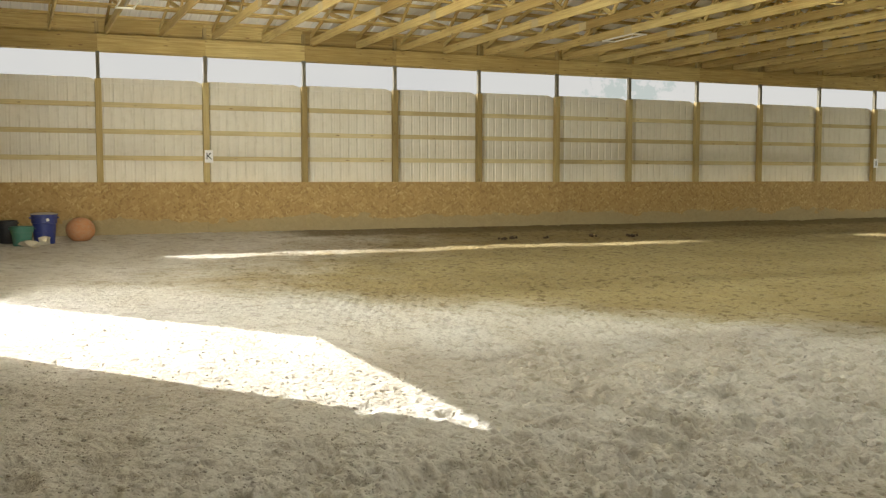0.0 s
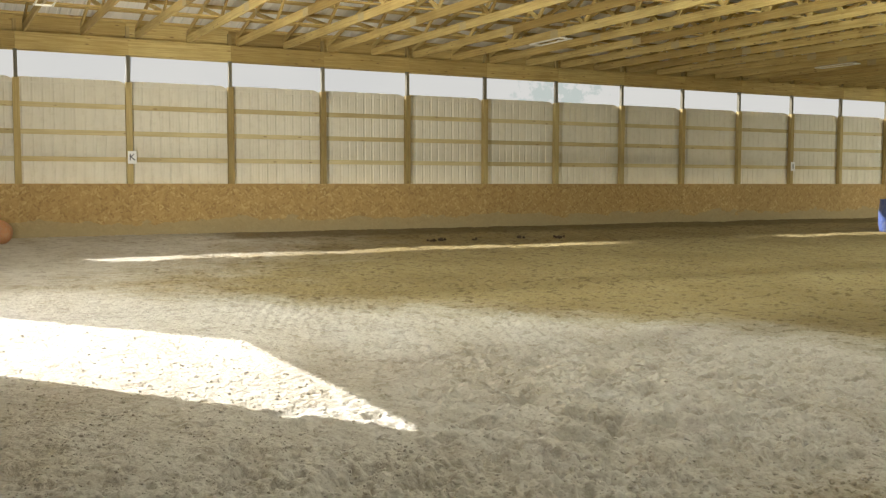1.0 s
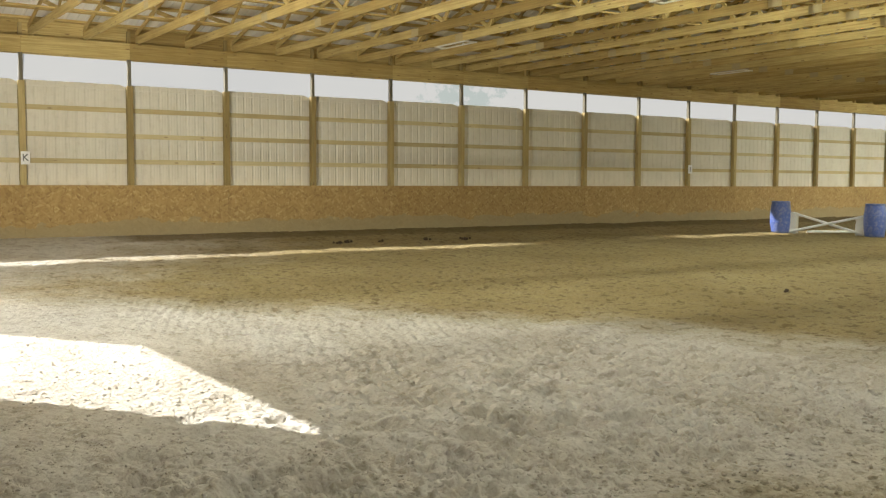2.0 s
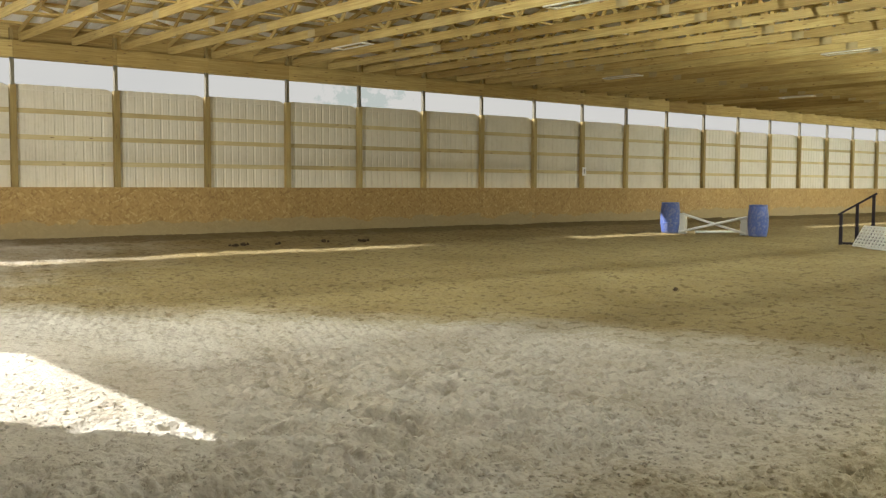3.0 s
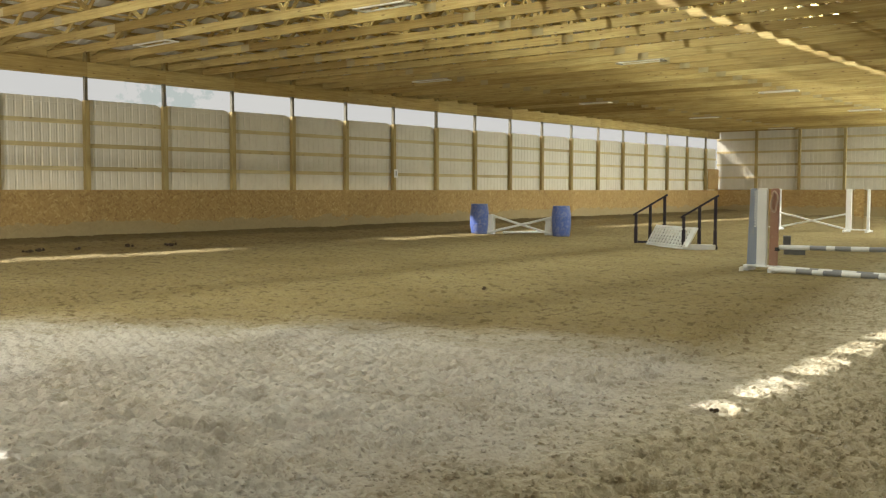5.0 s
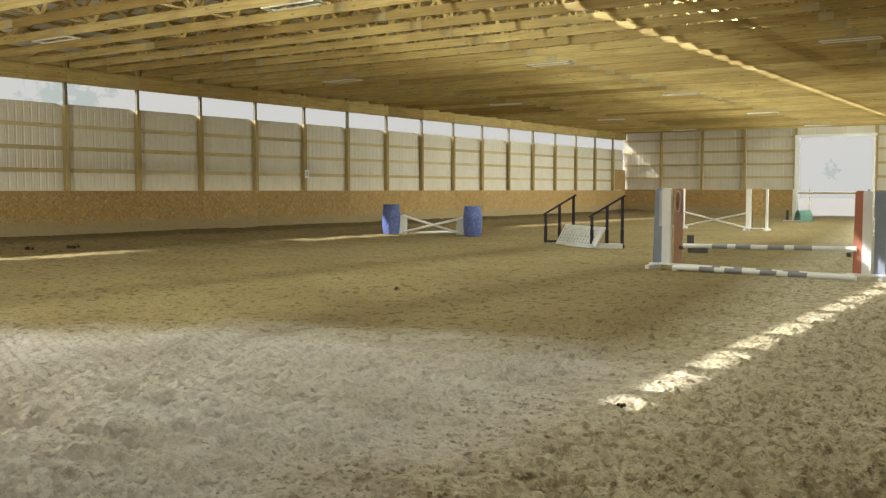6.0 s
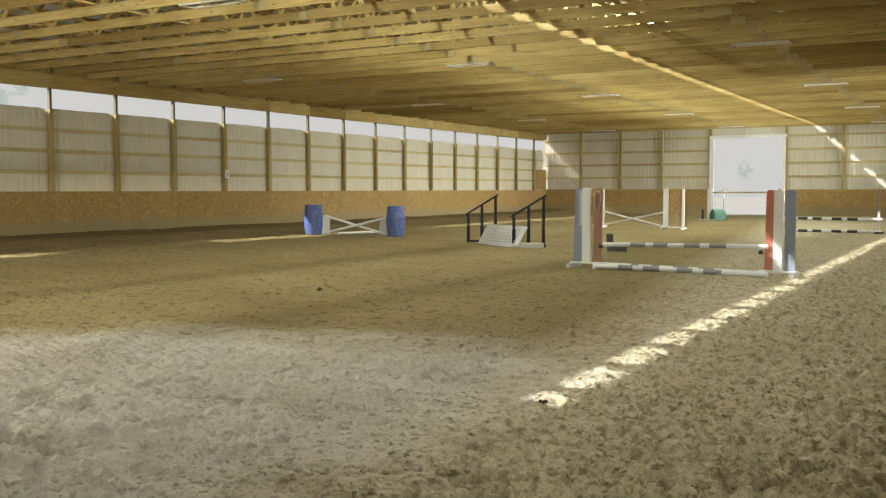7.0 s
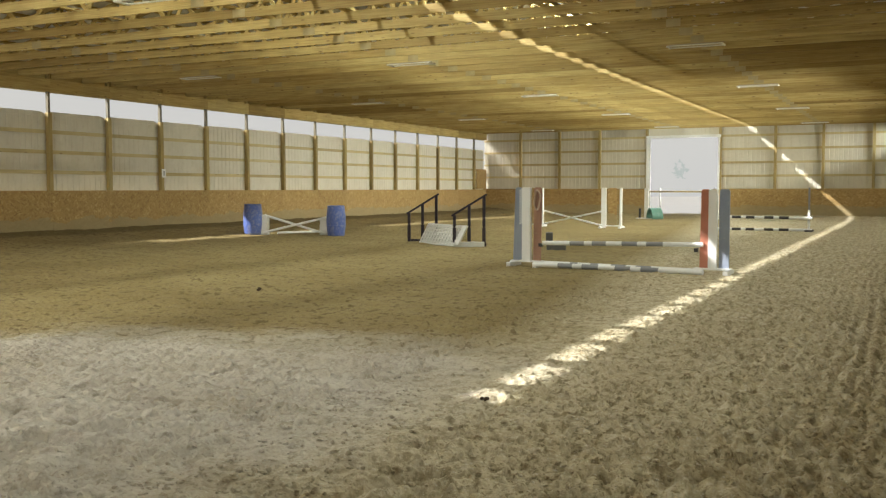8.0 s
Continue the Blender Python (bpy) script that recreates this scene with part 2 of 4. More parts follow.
def osb_material():
    """Strand board: flakes turned at random, and arena dust thrown up against it in an uneven band."""
    m, nt, links, bsdf = nodes_of("strand_board")
    tc = nt.new("ShaderNodeTexCoord").outputs["Object"]
    geo = nt.new("ShaderNodeNewGeometry").outputs["Position"]
    info = nt.new("ShaderNodeObjectInfo").outputs["Random"]
    cols = []
    for k, st in enumerate(((0.15, 0.15, 0.042), (0.13, 0.13, 0.04), (0.10, 0.10, 0.045))):
        mp = nt.new("ShaderNodeMapping")
        mp.vector_type = "TEXTURE"
        mp.inputs["Scale"].default_value = st
        mp.inputs["Rotation"].default_value = ((0.45, 0.45, 0), (-0.6, -0.6, 0), (1.3, 1.3, 0))[k]
        links.new(geo, mp.inputs[0])
        v = nt.new("ShaderNodeTexVoronoi")
        v.inputs["Scale"].default_value = 1.0
        links.new(mp.outputs[0], v.inputs["Vector"])
        sep = nt.new("ShaderNodeSeparateColor")
        links.new(v.outputs["Color"], sep.inputs[0])
        cols.append((ramp(nt, links, sep.outputs[0], [(0.0, (0.29, 0.175, 0.06)), (0.3, (0.40, 0.255, 0.09)), (0.8, (0.455, 0.30, 0.115)), (1.0, (0.58, 0.43, 0.19))]), sep.outputs[1]))
    col = mixed(nt, links, ramp(nt, links, cols[2][1], [(0.45, (0, 0, 0)), (0.55, (1, 1, 1))]), cols[0][0], cols[1][0])
    col = mixed(nt, links, 0.25, col, cols[2][0])
    own = ramp(nt, links, info, [(0, (0.86, 0.84, 0.8)), (1, (1, 1, 1))])
    col = mixed(nt, links, 1.0, col, own, "MULTIPLY")
    sepz = nt.new("ShaderNodeSeparateXYZ")
    links.new(geo, sepz.inputs[0])
    n = noise_of(nt, links, geo, 1.3, 5, 0.6, (1, 1, 2.0))
    h = nt.new("ShaderNodeMath")
    h.operation = "MULTIPLY_ADD"
    h.inputs[1].default_value = 0.7
    links.new(n, h.inputs[0])
    links.new(sepz.outputs[2], h.inputs[2])
    dust = ramp(nt, links, h.outputs[0], [(0.55, (0.9, 0.9, 0.9)), (1.05, (0.66, 0.66, 0.66)), (1.45, (0.2, 0.2, 0.2)), (1.75, (0.05, 0.05, 0.05))])
    col = mixed(nt, links, dust, col, mixed(nt, links, noise_of(nt, links, geo, 3.0, 5, 0.6, (1, 1, 3)), (0.27, 0.22, 0.12), (0.38, 0.31, 0.17)))
    links.new(col, bsdf.inputs["Base Color"])
    bsdf.inputs["Roughness"].default_value = 0.8
    bump(nt, links, cols[0][1], bsdf, 0.25, 0.003)
    return m


def plain(name, c, rough=0.6, metal=0.0):
    return worn(name, c, tuple(v * 0.9 for v in c), tuple(v * 0.6 for v in c), rough, 5.0, (0.6, 0.85), metal)


PINE = ((0.37, 0.26, 0.085), (0.58, 0.455, 0.18), (0.71, 0.605, 0.295))
M_PINE_X = timber("pine_along_x", *PINE, 0)
M_PINE_Y = timber("pine_along_y", *PINE, 1)
M_PINE_Z = timber("treated_post", (0.35, 0.27, 0.11), (0.47, 0.375, 0.165), (0.55, 0.455, 0.23), 2, 0.35)
M_MULLION = timber("grey_window_post", (0.15, 0.14, 0.10), (0.20, 0.19, 0.14), (0.25, 0.235, 0.18), 2, 0.2)
M_PALE_Y = timber("pale_pine_along_y", (0.54, 0.45, 0.235), (0.64, 0.55, 0.31), (0.71, 0.62, 0.385), 1, 0.25)
M_PALE_X = timber("pale_pine_along_x", (0.54, 0.45, 0.235), (0.64, 0.55, 0.31), (0.71, 0.62, 0.385), 0, 0.25)
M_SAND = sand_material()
M_OSB = osb_material()
M_STEEL = worn("white_wall_steel", (0.69, 0.65, 0.54), (0.63, 0.59, 0.48), (0.53, 0.48, 0.355), 0.42, 1.5, (0.52, 0.85), relief=0.05)
M_ROOF = worn("white_roof_steel", (0.80, 0.79, 0.76), (0.74, 0.73, 0.69), (0.6, 0.57, 0.5), 0.4, 1.0, (0.6, 0.9), relief=0.05)
M_PLATE = worn("galvanised_plate", (0.44, 0.36, 0.19), (0.40, 0.32, 0.16), (0.46, 0.35, 0.15), 0.7, 9, metal=0.0)
M_WHITE = worn("chalky_white_paint", (0.86, 0.86, 0.845), (0.81, 0.81, 0.785), (0.60, 0.54, 0.45), 0.55, 3.0, (0.60, 0.80))
M_PLASTIC = worn("white_plastic", (0.82, 0.82, 0.80), (0.76, 0.76, 0.73), (0.5, 0.45, 0.37), 0.35, 3.0, (0.6, 0.8))
M_GREY = worn("slate_grey_paint", (0.23, 0.235, 0.25), (0.29, 0.295, 0.31), (0.36, 0.32, 0.26), 0.55, 4.0, (0.55, 0.75))
M_BLUEGREY = worn("faded_blue_paint", (0.23, 0.265, 0.34), (0.28, 0.315, 0.39), (0.38, 0.37, 0.36), 0.6, 3.0, (0.55, 0.75))
M_RED = worn("faded_red_paint", (0.56, 0.21, 0.13), (0.49, 0.19, 0.12), (0.46, 0.32, 0.24), 0.6, 3.0, (0.58, 0.78))
M_BROWN = worn("brown_red_paint", (0.41, 0.225, 0.15), (0.35, 0.19, 0.13), (0.46, 0.34, 0.25), 0.6, 3.0, (0.55, 0.75))
# pale dust patches, lifted to stand in for sun glare on the drums
M_DRUM = worn("blue_drum_plastic", (0.085, 0.14, 0.42), (0.11, 0.165, 0.45), (0.44, 0.43, 0.46), 0.36, 2.5, (0.48, 0.8))
M_NAVY = worn("dark_plum_steel", (0.016, 0.010, 0.020), (0.024, 0.016, 0.028), (0.12, 0.1, 0.08), 0.55, 5.0, (0.62, 0.85))
M_TUB = worn("dark_blue_tub", (0.03, 0.045, 0.20), (0.04, 0.055, 0.22), (0.22, 0.2, 0.2), 0.45, 3.0)
M_GREEN = worn("green_tub", (0.06, 0.20, 0.15), (0.08, 0.24, 0.18), (0.22, 0.23, 0.18), 0.5, 3.0)
M_GREENBOX = worn("pale_green_plastic", (0.09, 0.22, 0.17), (0.12, 0.26, 0.20), (0.3, 0.32, 0.26), 0.5, 3.0)
M_ORANGE = worn("dusty_orange_rubber", (0.50, 0.22, 0.09), (0.44, 0.20, 0.09), (0.46, 0.33, 0.2), 0.75, 3.0, (0.42, 0.72))
M_DARK = worn("dark_rubber", (0.035, 0.034, 0.036), (0.05, 0.048, 0.048), (0.18, 0.15, 0.12), 0.7, 4.0)
M_STEP = worn("grey_step_plastic", (0.10, 0.097, 0.095), (0.13, 0.125, 0.12), (0.26, 0.22, 0.16), 0.65, 4.0)
M_DUNG = worn("dark_dung", (0.045, 0.028, 0.014), (0.07, 0.045, 0.022), (0.12, 0.085, 0.045), 0.9, 30.0)
M_TRAY = worn("lamp_tray", (0.36, 0.31, 0.2), (0.32, 0.27, 0.17), (0.3, 0.25, 0.16), 0.6, 3.0)
M_LAMP = worn("white_lamp_housing", (0.78, 0.75, 0.66), (0.74, 0.71, 0.61), (0.55, 0.50, 0.40), 0.35, 3.0, (0.7, 0.9))
M_ROPE = worn("tan_rope", (0.60, 0.46, 0.36), (0.52, 0.38, 0.28), (0.2, 0.13, 0.07), 0.9, 40.0)
M_TARP = worn("grey_skirt", (0.3, 0.3, 0.3), (0.34, 0.34, 0.33), (0.25, 0.22, 0.18), 0.6, 3.0)
M_LID = worn("dusty_lid", (0.42, 0.36, 0.27), (0.46, 0.40, 0.31), (0.34, 0.29, 0.21), 0.6, 3.0)
M_SACK = worn("dirty_sack_paper", (0.62, 0.56, 0.44), (0.56, 0.50, 0.38), (0.36, 0.30, 0.21), 0.85, 6.0)
M_GRASS = worn("dry_gravel_yard", (0.22, 0.205, 0.17), (0.25, 0.235, 0.20), (0.19, 0.18, 0.15), 0.95, 0.6, (0.5, 0.8))
M_BARK = worn("pale_bark", (0.36, 0.35, 0.33), (0.40, 0.39, 0.37), (0.24, 0.23, 0.2), 0.95, 6.0, relief=0.8)
# leaf tint kept pale, standing in for bright haze
M_LEAF = worn("hazed_leaf", (0.12, 0.15, 0.10), (0.14, 0.17, 0.12), (0.16, 0.18, 0.13), 0.7, 1.2)


# ---------------------------------------------------------------- mesh tools
def box(bm, x0, x1, y0, y1, z0, z1):
    v = [bm.verts.new((x, y, z)) for z in (z0, z1) for x, y in ((x0, y0), (x1, y0), (x1, y1), (x0, y1))]
    for f in ((3, 2, 1, 0), (4, 5, 6, 7), (0, 1, 5, 4), (1, 2, 6, 5), (2, 3, 7, 6), (3, 0, 4, 7)):
        bm.faces.new([v[i] for i in f])
    return v


def bar(bm, p, q, a, b, up=(0, 0, 1)):
    """A squared bar from p to q: a across, b along up."""
    p, q, up = Vector(p), Vector(q), Vector(up)
    d = (q - p).normalized()
    s = d.cross(up).normalized() * (a / 2)
    u = s.cross(d).normalized() * (b / 2)
    v = [bm.verts.new(c + i * s + j * u) for c in (p, q) for i, j in ((-1, -1), (1, -1), (1, 1), (-1, 1))]
    for f in ((3, 2, 1, 0), (4, 5, 6, 7), (0, 1, 5, 4), (1, 2, 6, 5), (2, 3, 7, 6), (3, 0, 4, 7)):
        bm.faces.new([v[i] for i in f])


def tube(bm, p, q, r0, r1=None, n=16, caps=True):
    p, q = Vector(p), Vector(q)
    r1 = r0 if r1 is None else r1
    d = (q - p).normalized()
    s = d.orthogonal().normalized()
    u = d.cross(s)
    rings = [[bm.verts.new(c + r * (math.cos(2 * math.pi * i / n) * s + math.sin(2 * math.pi * i / n) * u)) for i in range(n)]
             for c, r in ((p, r0), (q, r1))]
    for i in range(n):
        bm.faces.new((rings[0][i], rings[0][(i + 1) % n], rings[1][(i + 1) % n], rings[1][i]))
    if caps:
        bm.faces.new(rings[0][::-1])
        bm.faces.new(rings[1])


def lathe(bm, profile, n=28, sx=1.0, sy=1.0):
    """A turned body round z from (radius, height) pairs; closed where the radius is 0."""
    rings = []
    for r, z in profile:
        if r == 0:
            rings.append([bm.verts.new((0, 0, z))])
        else:
            rings.append([bm.verts.new((r * sx * math.cos(2 * math.pi * i / n), r * sy * math.sin(2 * math.pi * i / n), z)) for i in range(n)])
    for a, b in zip(rings, rings[1:]):
        for i in range(n):
            j = (i + 1) % n
            if len(a) == 1:
                bm.faces.new((a[0], b[j], b[i]))
            elif len(b) == 1:
                bm.faces.new((a[i], a[j], b[0]))
            else:
                bm.faces.new((a[i], a[j], b[j], b[i]))


def rounded(bm, width, segments=2):
    bmesh.ops.bevel(bm, geom=bm.edges[:], offset=width, segments=segments, affect="EDGES", profile=0.6)


def mesh_of(name, bm, material, smooth=False):
    me = bpy.data.meshes.new(name)
    bmesh.ops.recalc_face_normals(bm, faces=bm.faces[:])
    bm.to_mesh(me)
    bm.free()
    me.materials.append(material)
    if smooth:
        me.shade_smooth()
        me.set_sharp_from_angle(angle=radians(38))
    return me


def part(name, bm, material, parent=None, label="", smooth=False, at=None):
    ob = new(name, bm if isinstance(bm, bpy.types.Mesh) else mesh_of(name, bm, material, smooth))
    if parent:
        ob.parent = parent
    if at is not None:
        ob.matrix_basis = at if isinstance(at, Matrix) else Matrix.Translation(at)
    if label:
        tagged(ob, label)
    return ob


def thing(name, label, category, group="", kind="", at=None):
    ob = tagged(new(name), label, category, group, kind)
    if at is not None:
        ob.matrix_basis = at if isinstance(at, Matrix) else Matrix.Translation(at)
    return ob


def bmnew():
    return bmesh.new()


# ---------------------------------------------------------------- ground
def lattice(rng, X, Y, cell):
    """Smooth random heights on a grid of that cell, about -1 to 1."""
    u, v = (X + 3) / cell, (Y + 6) / cell
    i, j = np.floor(u).astype(int), np.floor(v).astype(int)
    g = rng.uniform(-1, 1, (i.max() + 2, j.max() + 2))
    a, b = u - i, v - j
    a, b = a * a * (3 - 2 * a), b * b * (3 - 2 * b)
    return g[i, j] * (1 - a) * (1 - b) + g[i + 1, j] * a * (1 - b) + g[i, j + 1] * (1 - a) * b + g[i + 1, j + 1] * a * b


def scattered(rng, X, Y, cell, share, shape):
    """The sum of shape(dx, dy, r1, r2, r3) over marks thrown at random, one at most to a cell."""
    i, j = np.floor((X + 3) / cell).astype(int) + 1, np.floor((Y + 6) / cell).astype(int) + 1
    size = (i.max() + 2, j.max() + 2)
    ox, oy, r1, r2, r3 = (rng.random(size) for _ in range(5))
    there = rng.random(size) < share
    out = np.zeros_like(X)
    for di in (-1, 0, 1):
        for dj in (-1, 0, 1):
            a, b = i + di, j + dj
            dx, dy = X + 3 - (a - 1 + ox[a, b]) * cell, Y + 6 - (b - 1 + oy[a, b]) * cell
            out += np.where(there[a, b], shape(dx, dy, r1[a, b], r2[a, b], r3[a, b]), 0)
    return out


def hoof_print(dx, dy, r1, r2, r3):
    """A dished hollow with a crumbled rim."""
    turn, size, depth = r1 * 6.28, 0.024 + 0.036 * r2, 0.010 + 0.032 * r3
    a, b = (dx * np.cos(turn) + dy * np.sin(turn)) / 1.3, dy * np.cos(turn) - dx * np.sin(turn)
    r = np.sqrt(a * a + b * b) / size
    return depth * (-np.exp(-r ** 3.5) + 0.3 * np.exp(-((r - 1.4) / 0.35) ** 2) * (0.55 + 0.45 * np.cos(3 * np.arctan2(b, a) + turn)))


def crumb(dx, dy, r1, r2, r3):
    r = np.sqrt(dx * dx + dy * dy * (0.6 + r3)) / (0.010 + 0.014 * r1)
    return (0.005 + 0.013 * r2 ** 2) * np.exp(-r ** 4)


def loose_crumbs(rng, X, Y, Z, inside):
    """Loose crumbs and clods over the south-east part, spread evenly to the camera's view."""
    there = np.argwhere(inside & (X > 12) & (X < 24.2) & (Y < 16) & (Y > -2.0) & (np.hypot(X - 24.62, Y + 2.42) > 3.0))
    there = there[rng.integers(0, len(there), 18000)]
    foot = np.stack([a[there[:, 0], there[:, 1]] for a in (X, Y, Z)], -1)
    g = (1 + 5 ** 0.5) / 2
    ball = np.array([(-1, g, 0), (1, g, 0), (-1, -g, 0), (1, -g, 0), (0, -1, g), (0, 1, g), (0, -1, -g), (0, 1, -g), (g, 0, -1), (g, 0, 1), (-g, 0, -1), (-g, 0, 1)]) / 1.9
    tris = np.array([(0, 11, 5), (0, 5, 1), (0, 1, 7), (0, 7, 10), (0, 10, 11), (1, 5, 9), (5, 11, 4), (11, 10, 2), (10, 7, 6), (7, 1, 8),
                     (3, 9, 4), (3, 4, 2), (3, 2, 6), (3, 6, 8), (3, 8, 9), (4, 9, 5), (2, 4, 11), (6, 2, 10), (8, 6, 7), (9, 8, 1)])
    n = len(foot)
    size = (0.004 + 0.012 * rng.random(n) ** 2.5) * np.where(foot[:, 0] > 19.5, 1.5, 1.0)
    shape = rng.uniform(0.55, 1.35, (n, 1, 3)) * np.array([1.2, 1.2, 0.8])
    verts = ball[None] * rng.uniform(0.55, 1.3, (n, 12, 1)) * shape * size[:, None, None]
    turn = rng.uniform(0, 6.283, n)
    c, d = np.cos(turn)[:, None], np.sin(turn)[:, None]
    verts[:, :, 0], verts[:, :, 1] = verts[:, :, 0] * c - verts[:, :, 1] * d, verts[:, :, 0] * d + verts[:, :, 1] * c
    verts += foot[:, None, :] + np.array([0, 0, 0.15])[None, None] * size[:, None, None]
    faces = (tris[None] + 12 * np.arange(n)[:, None, None]).reshape(-1, 3)
    me = bpy.data.meshes.new("sand_crumbs")
    me.from_pydata(verts.reshape(-1, 3).tolist(), [], faces.tolist())
    me.materials.append(M_SAND)
    tagged(new("sand_crumbs", me), "loose crumbs and small clods of sand on the arena floor", "sand", kind="stuff")


def sand_floor():
    """The sand, a grid fanning from the south-east corner, spaced to the camera's view."""
    rng = np.random.default_rng(7)
    turns = np.radians(np.linspace(89.6, 180.4, 1350))
    radii = np.concatenate([np.geomspace(0.05, 4.85, 40), 2733.0 / np.arange(560.0, 43.0, -0.95)])
    R, A = radii[:, None], turns[None, :]
    X, Y = 24.62 + R * np.cos(A), -2.42 + R * np.sin(A)
    inside = (X > -0.25) & (Y < 53.6)
    X, Y = np.maximum(X, -2.5), np.minimum(Y, 56.0)
    Z = 0.33 * np.exp(-(np.maximum(X, 0) / 3.4) ** 1.2) + 0.15 * np.exp(-np.maximum(YN - Y, 0) / 2)
    base = Z.copy()
    east = 1 + 0.25 * np.clip((X - 18.5) / 2.5, 0, 1) * np.clip((Y + 1) / 4, 0, 1)
    rough = (0.8 + 0.3 * lattice(rng, X, Y, 2.2)) * east
    Z += 0.018 * lattice(rng, X, Y, 1.7) + 0.012 * lattice(rng, X, Y, 0.55) * rough
    Z += rough * (0.005 * lattice(rng, X, Y, 0.19) + 0.004 * lattice(rng, X, Y, 0.09) + 0.003 * lattice(rng, X, Y, 0.045) + 0.002 * lattice(rng, X, Y, 0.022))
    # harrow furrows along the east side and, fainter, in the open middle
    sweep = X + 0.10 * lattice(rng, X, Y, 3.0)
    strength = 1.25 * np.clip((X - 22.4) / 0.5, 0, 1) + 0.15 * np.clip(lattice(rng, X, Y, 4.0) * 2, 0, 1)
    Z += 0.018 * strength * np.sin(2 * np.pi * sweep / 0.14) * (0.6 + 0.4 * lattice(rng, X, Y, 0.35))
    # tyre tracks: rows of tread marks
    for k in range(30):
        turn = rng.normal(0.25, 0.5)
        ox, oy, bend, reach = rng.uniform(9, 23), rng.uniform(1, 14), rng.uniform(-1, 1), rng.uniform(3, 8)
        along = -(X - ox) * math.sin(turn) + (Y - oy) * math.cos(turn)
        across = (X - ox) * math.cos(turn) + (Y - oy) * math.sin(turn) + 0.012 * along ** 2 * bend
        Z += np.exp(-(across / 0.15) ** 6) * np.exp(-(along / reach) ** 4) * (0.009 * np.sin(2 * np.pi * along / 0.095 + 5 * np.abs(across)) - 0.005)
    Z += east * (0.85 * scattered(rng, X, Y, 0.25, 0.62, hoof_print) + 0.4 * scattered(rng, X, Y, 0.13, 0.4, hoof_print))
    Z += scattered(rng, X, Y, 0.06, 0.25, crumb)
    # a washboard of harrow teeth over the open ground, aligned to the camera's view
    comb = np.clip(0.8 + lattice(rng, X, Y, 2.6), 0, 1) * np.clip((X - 9) / 3, 0, 1) * np.clip((20.2 - X) / 1.5, 0, 1) * np.clip((Y + 0.5) / 2, 0, 1) * np.clip((15 - Y) / 4, 0, 1)
    along, across = (Y - X) * 0.707 + 0.10 * lattice(rng, X, Y, 1.1), (X + Y) * 0.707 + 0.05 * lattice(rng, X, Y, 0.8)
    Z += 0.028 * comb * np.sin(2 * np.pi * along / 0.36 + 1.6 * np.sin(2 * np.pi * across / 0.9)) * (0.45 + 0.55 * np.sin(2 * np.pi * across / 0.15))
    near = np.clip((6.0 - Y) / 2.5, 0, 1) * np.clip((X - 16.0) / 1.5, 0.2, 1)
    Z += near * (2.4 * scattered(rng, X, Y, 0.42, 0.75, lambda dx, dy, a, b, c: hoof_print(dx / 2.5, dy / 2.5, a, b, c)))
    east = np.clip((X - 18) / 2.0, 0, 1)
    Z += east * (1.9 * scattered(rng, X, Y, 0.21, 0.75, lambda dx, dy, a, b, c: hoof_print(dx / 1.2, dy / 1.2, a, b, c)) + 2.6 * scattered(rng, X, Y, 0.085, 0.6, lambda dx, dy, a, b, c: crumb(dx / 1.5, dy / 1.5, a, b, c)))
    # relief flattened along the ridge light's streak, so the streak falls unbroken
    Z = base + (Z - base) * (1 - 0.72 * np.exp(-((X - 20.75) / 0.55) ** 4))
    # relief flattened under the doorway's sun patch, so no pits darken it
    Z = base + (Z - base) * (1 - 0.6 * np.clip((18.9 - X) / 1.2, 0, 1) * np.clip((2.0 - Y) / 1.0, 0, 1))
    nr, na = len(radii), len(turns)
    k = np.arange(nr * na).reshape(nr, na)
    keep = inside[:-1, :-1] | inside[1:, :-1] | inside[1:, 1:] | inside[:-1, 1:]
    faces = np.stack([k[:-1, :-1], k[1:, :-1], k[1:, 1:], k[:-1, 1:]], -1)[keep]
    me = bpy.data.meshes.new("floor")
    me.vertices.add(nr * na)
    me.vertices.foreach_set("co", np.stack([X, Y, Z], -1).reshape(-1).astype(np.float32))
    me.loops.add(faces.size)
    me.loops.foreach_set("vertex_index", faces.reshape(-1).astype(np.int32))
    me.polygons.add(len(faces))
    me.polygons.foreach_set("loop_start", np.arange(0, faces.size, 4, dtype=np.int32))
    me.update()
    me.validate()
    me.shade_smooth()
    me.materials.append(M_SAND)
    loose_crumbs(rng, X, Y, Z, inside)
    return tagged(new("floor", me), "deep beige riding sand, churned by hooves, banked at the walls", "floor", kind="structure")


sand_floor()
bm = bmnew()
bmesh.ops.create_grid(bm, x_segments=8, y_segments=8, size=900, matrix=Matrix.Translation((12, 25, -0.22)))
tagged(part("ground", bm, M_GRASS), "dry gravel yard round the arena building", "ground", kind="structure")


# ---------------------------------------------------------------- walls
def roof_z(x):
    return HEEL + SLOPE * (x if x < RIDGE_X else 2 * RIDGE_X - x)


